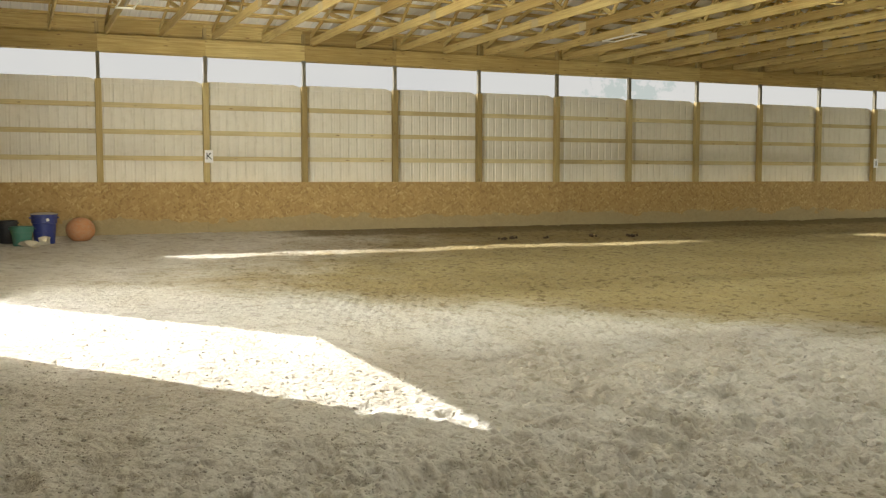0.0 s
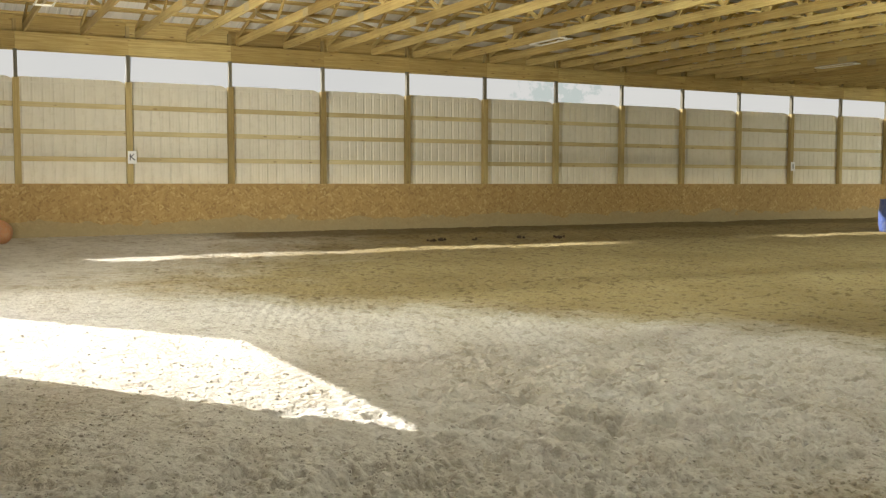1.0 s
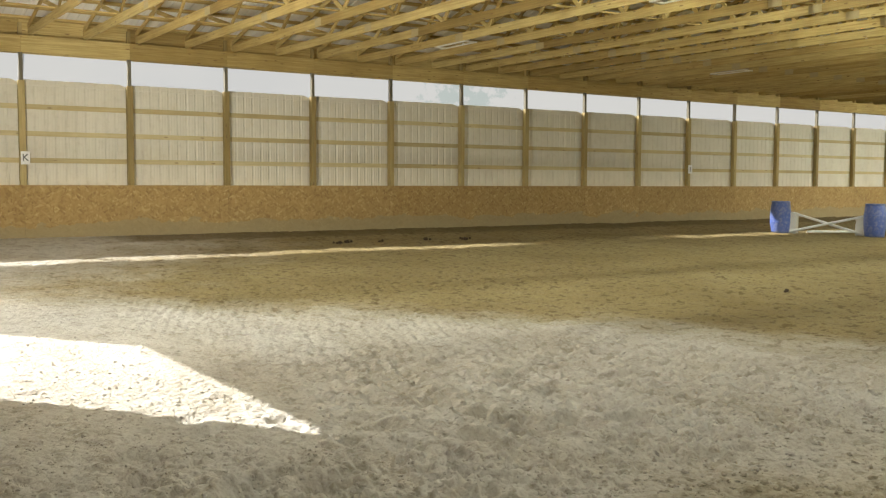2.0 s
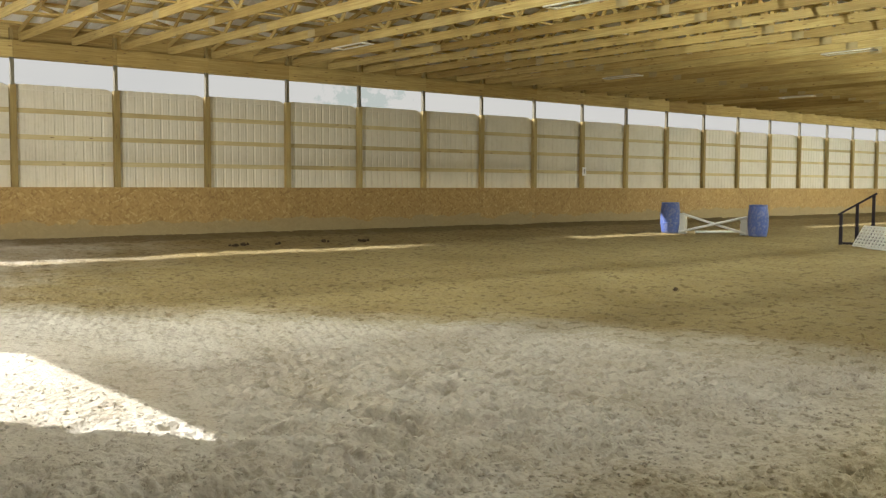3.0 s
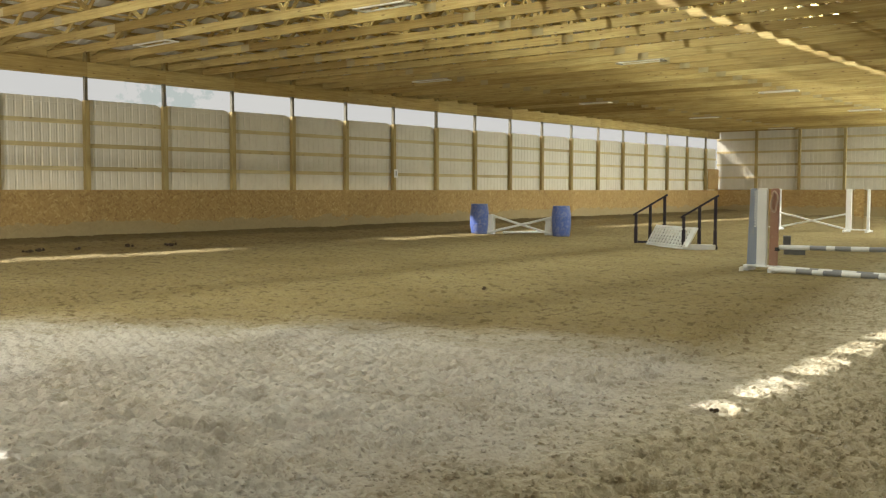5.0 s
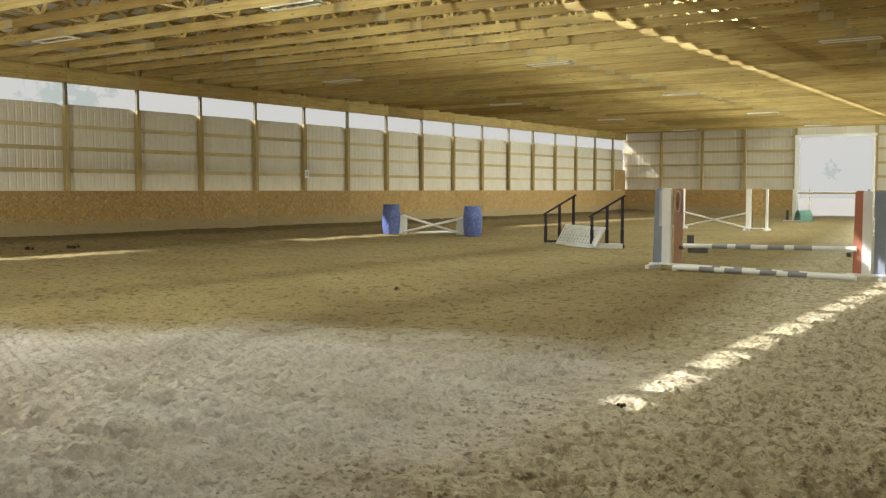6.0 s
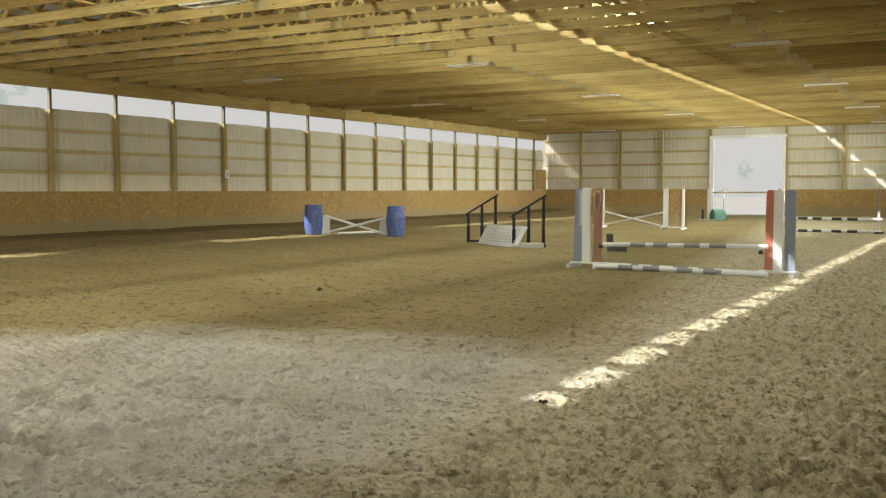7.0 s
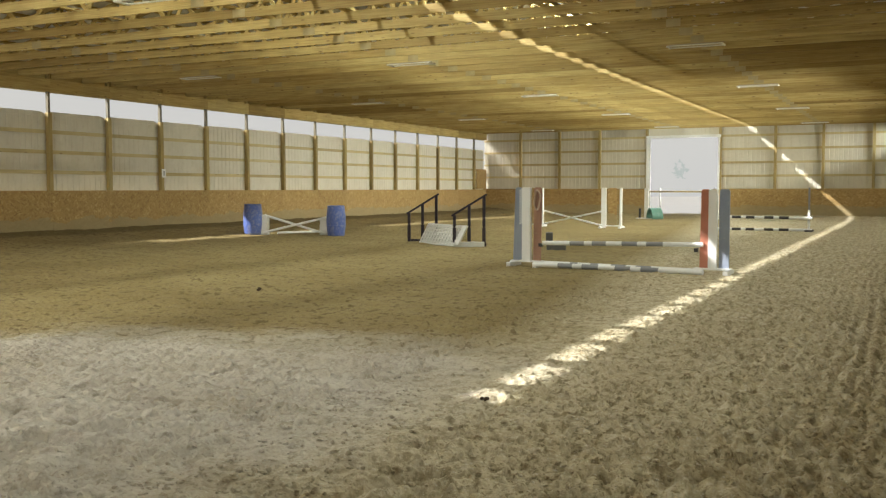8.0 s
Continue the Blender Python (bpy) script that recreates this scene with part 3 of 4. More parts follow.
def steel_mesh(name, width, z0, z1, corner=0.0, rise=0.0):
    """Ribbed steel sheet over a bay, along y from 0, ribs outwards (-x); its top far corner is cut off."""
    bm = bmnew()
    prof = [(0.0, 0.0)]
    y = 0.09
    while y < width - 0.09:
        prof += [(y - 0.035, 0.0), (y - 0.018, -0.013), (y + 0.018, -0.013), (y + 0.035, 0.0)]
        for k in (0.076, 0.152):
            if y + k + 0.02 < width - 0.05:
                prof += [(y + k - 0.012, 0.0), (y + k - 0.006, -0.002), (y + k + 0.006, -0.002), (y + k + 0.012, 0.0)]
        y += 0.2286
    prof.append((width, 0.0))
    rows = []
    for y, x in prof:
        top = z1 + rise * y / width - corner * max(0.0, (y - (width - 0.24)) / 0.24) ** 1.5
        rows.append([bm.verts.new((x, y, z0)), bm.verts.new((x, y, top)), bm.verts.new((x - 0.003, y, z0)), bm.verts.new((x - 0.003, y, top))])
    for a, b in zip(rows, rows[1:]):
        bm.faces.new((a[0], b[0], b[1], a[1]))
        bm.faces.new((b[2], a[2], a[3], b[3]))
        bm.faces.new((a[1], b[1], b[3], a[3]))
        bm.faces.new((a[0], a[2], b[2], b[0]))
    for a in (rows[0], rows[-1]):
        bm.faces.new((a[0], a[1], a[3], a[2]))
    return mesh_of(name, bm, M_STEEL)


def boxed(name, size, material):
    bm = bmnew()
    box(bm, 0, size[0], 0, size[1], 0, size[2])
    return mesh_of(name, bm, material)


bm = bmnew()
box(bm, 0, 0.14, 0, 0.14, 0, SILL + 0.26)
box(bm, 0.0, 0.10, 0.035, 0.115, HEAD + 0.331, 5.55)
POST_MESH = mesh_of("post", bm, M_PINE_Z)
bm = bmnew()
box(bm, 0.0, 0.10, 0.035, 0.115, SILL + 0.261, HEAD + 0.33)
MULLION_MESH = mesh_of("mullion", bm, M_MULLION)
# the cut corner imitates a bright notch of sunlight beside each post
SIDE_STEEL = steel_mesh("steel_panel", BAY, KICK - 0.05, SILL, 0.09)
SIDE_GIRT = boxed("girt", (0.038, BAY, 0.115), M_PALE_Y)
SIDE_TOP = boxed("sill_trim", (0.03, BAY, 0.03), M_STEEL)
SIDE_OSB = boxed("kick_panel", (0.018, BAY - 0.004, 1.65), M_OSB)
SIDE_CAP = boxed("kick_cap", (0.045, BAY, 0.038), M_PINE_Y)


def side_wall(name, label, x, turn):
    """A long wall, built along +y with its inside towards +x; turn flips it for the far side."""
    base = pose(x, 0, 0) if not turn else pose(x, YS + YN + 0.02, 0, 0, 0, 180)
    wall = thing(name, label, "wall", kind="structure", at=base)
    ys = POSTS_W + [YN + 0.02]
    for i, y in enumerate(ys[:-1]):
        run = (ys[i + 1] - y) / BAY
        part("post", POST_MESH, None, wall, at=(0.0, y - 0.07, -0.3))
        part("mullion", MULLION_MESH, None, wall, at=(0.0, y - 0.07, -0.3))
        s = Matrix.Diagonal((1, run, 1, 1))
        here = Matrix.Translation((0, y, 0))
        part("steel_panel", SIDE_STEEL, None, wall, at=Matrix.Translation((-0.042, y, 0)) @ s)
        for z in (2.12, 2.74, 3.36):
            part("girt", SIDE_GIRT, None, wall, at=Matrix.Translation((-0.04, y, z - 0.058)) @ s)
        part("sill_trim", SIDE_TOP, None, wall, at=Matrix.Translation((-0.0385, y, SILL - 0.135)) @ s)
        part("kick_panel", SIDE_OSB, None, wall, at=Matrix.Translation((0.142, y + 0.002, KICK - 1.652)) @ s)
        part("kick_cap", SIDE_CAP, None, wall, at=Matrix.Translation((0.0965, y, KICK - 0.04)) @ s)
        bm = bmnew()
        box(bm, -0.046, -0.012, y + 0.002, ys[i + 1] - 0.002, PLATE + 0.004, HEEL + 0.046)
        box(bm, -0.047, -0.013, y + 0.002, ys[i + 1] - 0.002, HEAD, PLATE)
        part("fascia_board", bm, M_PINE_Y, wall)
        bm = bmnew()
        box(bm, 0.144, 0.182, y + 0.0015, ys[i + 1] - 0.0015, HEAD + 0.01, PLATE)
        part("header_beam", bm, M_PINE_Y, wall)
    return wall


side_wall("wall_west", "long arena wall of white ribbed steel on timber posts above strand board", 0.0, False)
side_wall("wall_east", "long arena wall of white ribbed steel on timber posts above strand board", XE + 0.15, True)



def end_wall(name, label, y, flip, posts, door):
    """An end wall along x with its inside towards -y (flip: towards +y), with a doorway."""
    wall = thing(name, label, "wall", kind="structure")
    s = 1 if not flip else -1
    xs = sorted([-0.04, RIDGE_X, XE + 0.19] + list(posts))
    top = HEEL + 0.1

    def slab(kind, x0, x1, y0, y1, z0, z1, material):
        bm = bmnew()
        box(bm, x0, x1, min(y + s * y0, y + s * y1), max(y + s * y0, y + s * y1), z0, z1)
        return part(kind, bm, material, wall)

    for x in posts:
        slab("post", x - 0.07, x + 0.07, -0.0, 0.14, -0.3, 5.9, M_PINE_Z)
    for a, b in zip(xs, xs[1:]):
        in_door = a >= door[0] - 0.1 and b <= door[1] + 0.1
        z0 = door[2] if in_door else KICK - 0.05
        wide = round(b - a, 2)
        part("steel_panel", steel_mesh("steel_panel", wide, z0, roof_z(a) + 0.02, 0.0, roof_z(b) - roof_z(a)), None, wall,
             at=Matrix.Translation((a, y + s * 0.182, 0)) @ (Matrix.Rotation(radians(-90), 4, "Z") @ Matrix.Scale(-1, 4, (1, 0, 0)) if s < 0 else Matrix.Rotation(radians(-90), 4, "Z")))
        for z in (2.29, 3.03, 3.77, 4.51, 5.3, 6.1, 6.9, 7.7):
            if z > z0 and z + 0.06 < min(roof_z(a), roof_z(b)):
                slab("girt", a, b, 0.141, 0.179, z - 0.062, z + 0.062, M_PALE_X)
        if not in_door:
            slab("kick_panel", a + 0.002, b - 0.002, -0.02, -0.002, -0.1, KICK, M_OSB)
            slab("kick_cap", a, b, -0.021, 0.025, KICK + 0.001, KICK + 0.036, M_PINE_X)
    # door frame
    slab("door_head", door[0] - 0.05, door[1] + 0.05, -0.012, 0.19, door[2] - 0.002, door[2] + 0.14, M_WHITE)
    for x, w in ((door[0] - 0.03, 0.24), (door[1] - 0.11, 0.10)):
        slab("door_jamb", x, x + w, -0.022, 0.19, -0.2, door[2] - 0.004, M_WHITE)
    return wall


end_wall("wall_north", "end wall of white ribbed steel with an open central doorway", YN, False, POSTS_N, DOOR_N)
end_wall("wall_south", "end wall of white ribbed steel with an open doorway", YS, True,
         [2.4, 4.9, 7.38, DOOR_S[0] - 0.05, DOOR_S[1] + 0.05, 17.2, 19.63, 22.09], (DOOR_S[0] - 0.05, DOOR_S[1] + 0.05, DOOR_S[2]))

# strand board nailed higher up in the far corner
bm = bmnew()
box(bm, 0.165, 0.183, 51.62, 53.12, KICK + 0.03, 2.78)
tagged(part("corner_board", bm, M_OSB), "strand board sheet nailed up in the wall corner", "board")

# ---------------------------------------------------------------- roof
SLIT = {-1: 0.13, 1: 0.19}    # the open slot along the ridge, west and east of its middle


bm = bmnew()
y0, y1 = YS - 0.5, YN + 0.5
for side in (-1, 1):
    xa, xb = RIDGE_X + side * SLIT[side], RIDGE_X + side * (RIDGE_X + 0.30)
    ys, y = [], y0
    while y < y1:
        ys += [(y, 0.0), (y + 0.15, 0.0), (y + 0.17, 0.02), (y + 0.21, 0.02), (y + 0.23, 0.0)]
        y += 0.2286
    prev = None
    for yy, lift in ys:
        row = [bm.verts.new((x, yy, roof_z(x) + 0.06 + lift + up)) for x in (xa, xb) for up in (0.0, 0.004)]
        if prev:
            bm.faces.new((prev[0], row[0], row[2], prev[2]))
            bm.faces.new((prev[1], prev[3], row[3], row[1]))
            bm.faces.new((prev[0], prev[1], row[1], row[0]))
            bm.faces.new((prev[2], row[2], row[3], prev[3]))
        prev = row
for side in (-1, 1):
    # closed ridge over the south gable
    v = [bm.verts.new((RIDGE_X + side * x, yy, roof_z(RIDGE_X - 0.3) + z)) for yy in (y0, -1.6) for x, z in ((0.4, 0.075), (0.0, 0.17))]
    bm.faces.new((v[0], v[1], v[3], v[2]))
tagged(part("ceiling", bm, M_ROOF), "white ribbed steel roof sheets seen from below", "ceiling", kind="structure")

roof = thing("roof_frame", "pine purlins and runners that tie the roof trusses together", "roof frame", kind="structure")
PURLIN = boxed("purlin", (0.089, YN - YS, 0.058), M_PINE_Y)
for side in (-1, 1):
    for i in range(20):
        x = RIDGE_X + side * (0.59 + i * 0.605)
        if 0 < x < 2 * RIDGE_X:
            tilt = Matrix.Rotation(math.atan(SLOPE) * side, 4, "Y")
            part("purlin", PURLIN, None, roof, at=Matrix.Translation((x, YS, roof_z(x))) @ tilt @ Matrix.Translation((-0.045, 0, 0.0)))
# unseen battens added across the slot, to break the light streak on the floor
BATTEN = boxed("ridge_batten", (0.70, 0.038, 0.03), M_PINE_X)
for i in range(TRUSSES - 1):
    part("ridge_batten", BATTEN, None, roof, at=(RIDGE_X - 0.35, TRUSS_0 + TRUSS_STEP * (i + 0.52) - 0.019, roof_z(RIDGE_X) + 0.02))
RUNNER = boxed("runner", (0.089, YN - YS, 0.038), M_PINE_Y)
for x in (2.9, 5.9, 8.9, 11.9, 13.74, 17.45, 17.72, 21.0):
    part("runner", RUNNER, None, roof, at=(x - 0.045, YS, PLATE + 0.192))
part("runner", boxed("runner", (0.042, YN - YS, 0.089), M_PINE_Y), None, roof, at=(15.83, YS, PLATE + 0.192))



def truss():
    """A long-span pine roof truss with steel nail plates, along x from the west wall to the east wall."""
    t = thing("roof_truss", "long-span pine roof truss with steel nail plates", "truss", "roof trusses")
    w, zb = 0.038, PLATE + 0.0945
    splices = [0.0, 5.0, 12.0, 19.45, 2 * RIDGE_X]
    for a, b in zip(splices, splices[1:]):
        bm = bmnew()
        bar(bm, (a + 0.0015, 0, zb), (b - 0.0015, 0, zb), w, 0.184)
        part("bottom_chord", bm, M_PINE_X, t)
    for side in (-1, 1):
        bm = bmnew()
        bar(bm, (RIDGE_X, 0, roof_z(RIDGE_X) - 0.10), (RIDGE_X + side * RIDGE_X, 0, roof_z(0) - 0.10), w, 0.10)
        part("top_chord", bm, M_PINE_X, t)
    # the east half keeps clear of the slope of light that falls from the ridge
    west = [(1.7, 3.1), (3.1, 4.6), (4.6, 6.15), (6.15, 7.7), (7.7, 9.2), (9.2, 10.7), (10.7, 12.1)]
    east = [(22.74, 21.34), (21.34, 19.84), (19.84, 18.3), (18.3, 17.3), (17.3, 16.35)]
    for run, tops in ((west, (1.7, 4.6, 7.7, 10.7)), (east, (22.74, 19.84, 17.3))):
        for xa, xb in run:
            za, zc = (roof_z(v) - 0.2 if v in tops else zb + 0.08 for v in (xa, xb))
            bm = bmnew()
            bar(bm, (xa, 0, za), (xb, 0, zc), w - 0.003, 0.089)
            part("web", bm, M_PINE_X, t)
    bm = bmnew()
    bar(bm, (RIDGE_X - 0.12, 0, zb + 0.08), (RIDGE_X - 0.12, 0, roof_z(RIDGE_X) - 0.2), w - 0.003, 0.089, (1, 0, 0))
    part("web", bm, M_PINE_X, t)
    plates = [(x, roof_z(x) - 0.13, 0.15, 0.11) for x in (1.7, 4.6, 7.7, 10.7, 22.74, 19.84, 17.3)]
    plates += [(x, zb, 0.30, 0.16) for x in splices[1:-1]] + [(RIDGE_X - 0.1, roof_z(RIDGE_X) - 0.16, 0.3, 0.16)]
    for x, z, a, b in plates:
        bm = bmnew()
        box(bm, x - a / 2, x + a / 2, -w / 2 - 0.0025, -w / 2, z - b / 2, z + b / 2)
        box(bm, x - a / 2, x + a / 2, w / 2, w / 2 + 0.0025, z - b / 2, z + b / 2)
        part("nail_plate", bm, M_PLATE, t)
    return t


first = truss()
first.matrix_basis = Matrix.Translation((0, TRUSS_0, 0))
for i in range(1, TRUSSES):
    copy_thing(first, Matrix.Translation((0, TRUSS_0 + TRUSS_STEP * i, 0)))


# ---------------------------------------------------------------- strip lamps
def strip_lamp():
    """An unlit strip lamp: a channel with sloping sides and two tubes under it."""
    t = thing("strip_lamp", "unlit white strip lamp fixed under the roof trusses", "lamp", "strip lamps")
    bm = bmnew()
    box(bm, -0.62, 0.62, -0.02, 0.02, -0.045, -0.002)
    part("channel", bm, M_TRAY, t)
    for s in (-1, 1):
        bm = bmnew()
        tube(bm, (-0.6, s * 0.16, -0.06), (0.6, s * 0.16, -0.06), 0.017, n=10)
        part("lamp_tube", bm, M_LAMP, t, smooth=True)
    for x in (-0.62, 0.62):
        bm = bmnew()
        box(bm, x - 0.025, x + 0.025, -0.185, 0.185, -0.08, -0.046)
        rounded(bm, 0.008, 1)
        part("end_cap", bm, M_LAMP, t)
    return t


lamp = strip_lamp()
spots = [(x, y) for y in [TRUSS_0 + TRUSS_STEP * k for k in (1, 10, 18, 26, 34, 42)] for x in (4.82, 11.93, 19.42)]
lamp.matrix_basis = Matrix.Translation((*spots[0], PLATE + 0.0025))
for x, y in spots[1:]:
    copy_thing(lamp, Matrix.Translation((x, y, PLATE + 0.0025)))


# ---------------------------------------------------------------- jumps
def striped_pole(label, a, b, r=0.045, bands=(0.0, 0.185, 0.28, 0.33, 0.42, 0.52, 0.615, 0.67, 0.77, 1.0), group="jump poles", dark=None):
    """A painted jump pole from a to b: white, with grey bands."""
    a, b = Vector(a), Vector(b)
    turn = (b - a).to_track_quat("X", "Z").to_matrix().to_4x4()
    long = (b - a).length
    t = thing("jump_pole", label, "pole", group, at=Matrix.Translation(a) @ turn)
    for i, (p, q) in enumerate(zip(bands, bands[1:])):
        bm = bmnew()
        tube(bm, (p * long, 0, 0), (q * long, 0, 0), r, n=14)
        part("grey_band" if i % 2 else "white_band", bm, (dark or M_GREY) if i % 2 else M_WHITE, t, smooth=True)
    return t


def plank(bm, x, w, y, d, z0, z1, lean=0.0, cut=0.03):
    """An upright plank with clipped top corners; lean: shift of its top along x."""
    prof = [(-w / 2, z0), (w / 2, z0), (w / 2, z1 - cut), (w / 2 - cut, z1), (-w / 2 + cut, z1), (-w / 2, z1 - cut)]
    a = [bm.verts.new((x + px + lean * (pz - z0) / (z1 - z0), y - d / 2, pz)) for px, pz in prof]
    b = [bm.verts.new((x + px + lean * (pz - z0) / (z1 - z0), y + d / 2, pz)) for px, pz in prof]
    n = len(prof)
    bm.faces.new(a)
    bm.faces.new(b[::-1])
    for i in range(n):
        bm.faces.new((a[i], b[i], b[(i + 1) % n], a[(i + 1) % n]))


def wing(label, at, turn, boards, high, base=0.68):
    """A jump wing: three upright boards on a white foot, with a strip of pole cups."""
    t = thing("jump_wing", label, "jump wing", "jump wings", at=pose(*at, 0, 0, turn))
    for x, w, y, z1, material, kind, lean in boards:
        bm = bmnew()
        plank(bm, x, w, y, 0.035 if kind == "board" else 0.09, 0.10, z1 * high, lean)
        rounded(bm, 0.005, 1)
        part(kind, bm, material, t)
    bm = bmnew()
    box(bm, -base / 2, base / 2, -0.10, 0.10, 0.075, 0.108)
    rounded(bm, 0.005, 1)
    part("foot_board", bm, M_WHITE, t)
    for x in (-base / 2 + 0.05, base / 2 - 0.05):
        bm = bmnew()
        box(bm, x - 0.045, x + 0.045, -0.30, 0.30, -0.02, 0.074)
        rounded(bm, 0.008, 1)
        part("foot", bm, M_WHITE, t)
    return t


left = wing("jump wing of blue, white and brown-red boards on a white foot", (16.87, 16.85, 0.0), -2,
            [(-0.24, 0.15, 0.03, 1.0, M_BLUEGREY, "board", 0.05), (0.01, 0.19, -0.02, 1.0, M_WHITE, "post", 0.0), (0.22, 0.17, 0.03, 1.0, M_BROWN, "board", 0.02)], 1.62)
# notched strip that holds the pole cups, beside the post
bm = bmnew()
box(bm, -0.165, -0.090, -0.012, 0.0, 0.12, 1.60)
strip = part("cup_strip", bm, M_BLUEGREY, left, "notched cup strip, dark with white teeth")
for i in range(26):
    bm = bmnew()
    x = -0.163 + 0.036 * (i % 2)
    box(bm, x, x + 0.036, -0.018, -0.0125, 0.86 + 0.028 * i, 0.884 + 0.028 * i)
    part("tooth", bm, M_WHITE, strip)
right = wing("jump wing of red, white and blue boards on a white foot", (20.73, 16.45, 0.0), -2,
             [(-0.17, 0.16, 0.03, 1.0, M_RED, "board", 0.02), (0.0, 0.16, -0.02, 1.0, M_WHITE, "post", 0.0), (0.20, 0.19, 0.03, 1.0, M_BLUEGREY, "board", 0.0)], 1.58)
for w, x in ((left, 0.31), (right, -0.31)):
    bm = bmnew()
    box(bm, x - 0.03, x + 0.03, -0.05, 0.05, 0.40, 0.47)
    part("pole_cup", bm, M_DARK, w)

# coil of rope hung on the brown-red board
crv = bpy.data.curves.new("rope_coil", "CURVE")
crv.dimensions, crv.bevel_depth, crv.bevel_resolution = "3D", 0.013, 2
sp = crv.splines.new("POLY")
sp.points.add(95)
for i, p in enumerate(sp.points):
    a = i / 95 * 2 * math.pi * 4
    p.co = (17.12 + 0.06 * math.cos(a) + 0.01 * math.sin(3 * a), 16.845 - 0.03 - 0.0006 * i, 1.36 + 0.20 * math.sin(a) + 0.012 * math.cos(2.3 * a), 1)
crv.materials.append(M_ROPE)
tagged(new("rope_coil", crv), "coil of tan rope hung on a jump wing", "rope")

striped_pole("white and grey striped jump pole resting in cups", (17.25, 16.78, 0.48), (20.55, 16.42, 0.545))
striped_pole("white and grey striped pole lying on the sand", (17.12, 16.60, 0.05), (20.62, 16.10, 0.05), 0.05, (0.0, 0.16, 0.25, 0.31, 0.41, 0.51, 0.60, 0.66, 0.76, 1.0))
striped_pole("white and grey striped pole lying on the sand", (17.05, 17.02, 0.05), (20.55, 16.32, 0.05), 0.05, (0.0, 0.22, 0.27, 0.35, 0.40, 0.48, 0.57, 0.63, 0.72, 1.0))

# cross-rail jump farther back
wing("white jump wing with a pale brown board", (13.1, 36.1, 0.0), -3,
     [(-0.33, 0.20, -0.02, 1.0, M_WHITE, "post", 0.0), (0.02, 0.36, 0.03, 1.0, M_OSB, "board", 0.0), (0.38, 0.09, 0.0, 1.0, M_WHITE, "post", 0.0)], 1.62, 0.92)
wing("white jump wing with a pale brown board", (9.55, 36.7, 0.0), -3,
     [(-0.38, 0.09, 0.0, 1.0, M_WHITE, "post", 0.0), (-0.02, 0.36, 0.03, 1.0, M_OSB, "board", 0.0), (0.33, 0.20, -0.02, 1.0, M_WHITE, "post", 0.0)], 1.62, 0.92)
striped_pole("weathered pale jump pole set as a cross rail", (9.95, 36.62, 0.68), (12.75, 36.0, 0.10), 0.034, (0.0, 1.0), "cross rail poles")
striped_pole("weathered pale jump pole set as a cross rail", (12.68, 36.22, 0.68), (9.9, 36.72, 0.10), 0.034, (0.0, 1.0), "cross rail poles")

# striped jump by the doorway end
t = thing("jump_stand", "slim dark and white jump stand", "jump stand", "jump stands", at=(20.58, 36.0, 0))
bm = bmnew()
box(bm, -0.038, 0.038, -0.038, 0.038, 0.0, 0.8)
part("lower_post", bm, M_WHITE, t)
bm = bmnew()
box(bm, -0.032, 0.032, -0.032, 0.032, 0.8, 1.62)
part("upper_post", bm, M_GREY, t)
bm = bmnew()
box(bm, -0.12, 0.16, -0.25, 0.25, -0.02, 0.06)
part("foot", bm, M_DARK, t)
copy_thing(t, Matrix.Translation((17.15, 36.0, 0)))
striped_pole("white and dark striped jump pole resting on stands", (17.2, 35.9, 0.52), (20.7, 35.9, 0.50), 0.05, dark=M_DARK)
striped_pole("white and dark striped jump pole low on its stands", (17.2, 35.9, 0.0 + 0.06), (20.7, 35.9, 0.06), 0.05, dark=M_DARK)

# barrier in front of the north doorway
t = thing("jump_stand", "white jump stand on a flat foot near the doorway", "jump stand", "jump stands", at=(11.35, 48.6, 0))
for kind, s in (("post", (-0.11, 0.11, -0.05, 0.05, 0.04, 1.62)), ("foot", (-0.5, 0.5, -0.25, 0.25, -0.02, 0.045))):
    bm = bmnew()
    box(bm, *s)
    rounded(bm, 0.008, 1)
    part(kind, bm, M_WHITE, t)
bm = bmnew()
box(bm, -0.40, -0.30, -0.05, 0.05, 0.04, 0.55)
part("cup_post", bm, M_DARK, t)
t = thing("barrier_rail", "grey pipe rail across the doorway on thin stakes", "rail", at=(11.45, 48.8, 0))
bm = bmnew()
tube(bm, (0, 0, 1.43), (3.6, 0.0, 1.43), 0.045, n=10)
part("rail", bm, M_PLATE, t, smooth=True)
for x in (0.55, 3.55):
    bm = bmnew()
    tube(bm, (x, 0.07, -0.02), (x, 0.07, 1.62), 0.035, n=10)
    part("stake", bm, M_WHITE, t, smooth=True)
# arched green block
t = thing("arched_block", "pale green arched plastic block, open at its end", "jump block", at=pose(11.85, 48.35, 0, 0, 0, 128))
bm = bmnew()
outer, inner, n = 0.40, 0.345, 18
rings = []
for y in (-0.3, 0.3):
    rings.append([[bm.verts.new((r * math.cos(math.pi * i / n), y, 1.45 * r * math.sin(math.pi * i / n))) for i in range(n + 1)] for r in (outer, inner)])
for i in range(n):
    bm.faces.new((rings[0][0][i], rings[0][0][i + 1], rings[1][0][i + 1], rings[1][0][i]))
    bm.faces.new((rings[0][1][i + 1], rings[0][1][i], rings[1][1][i], rings[1][1][i + 1]))
    for k in (0, 1):
        bm.faces.new((rings[k][0][i], rings[k][0][i + 1], rings[k][1][i + 1], rings[k][1][i]))
part("shell", bm, M_GREENBOX, t, smooth=True)

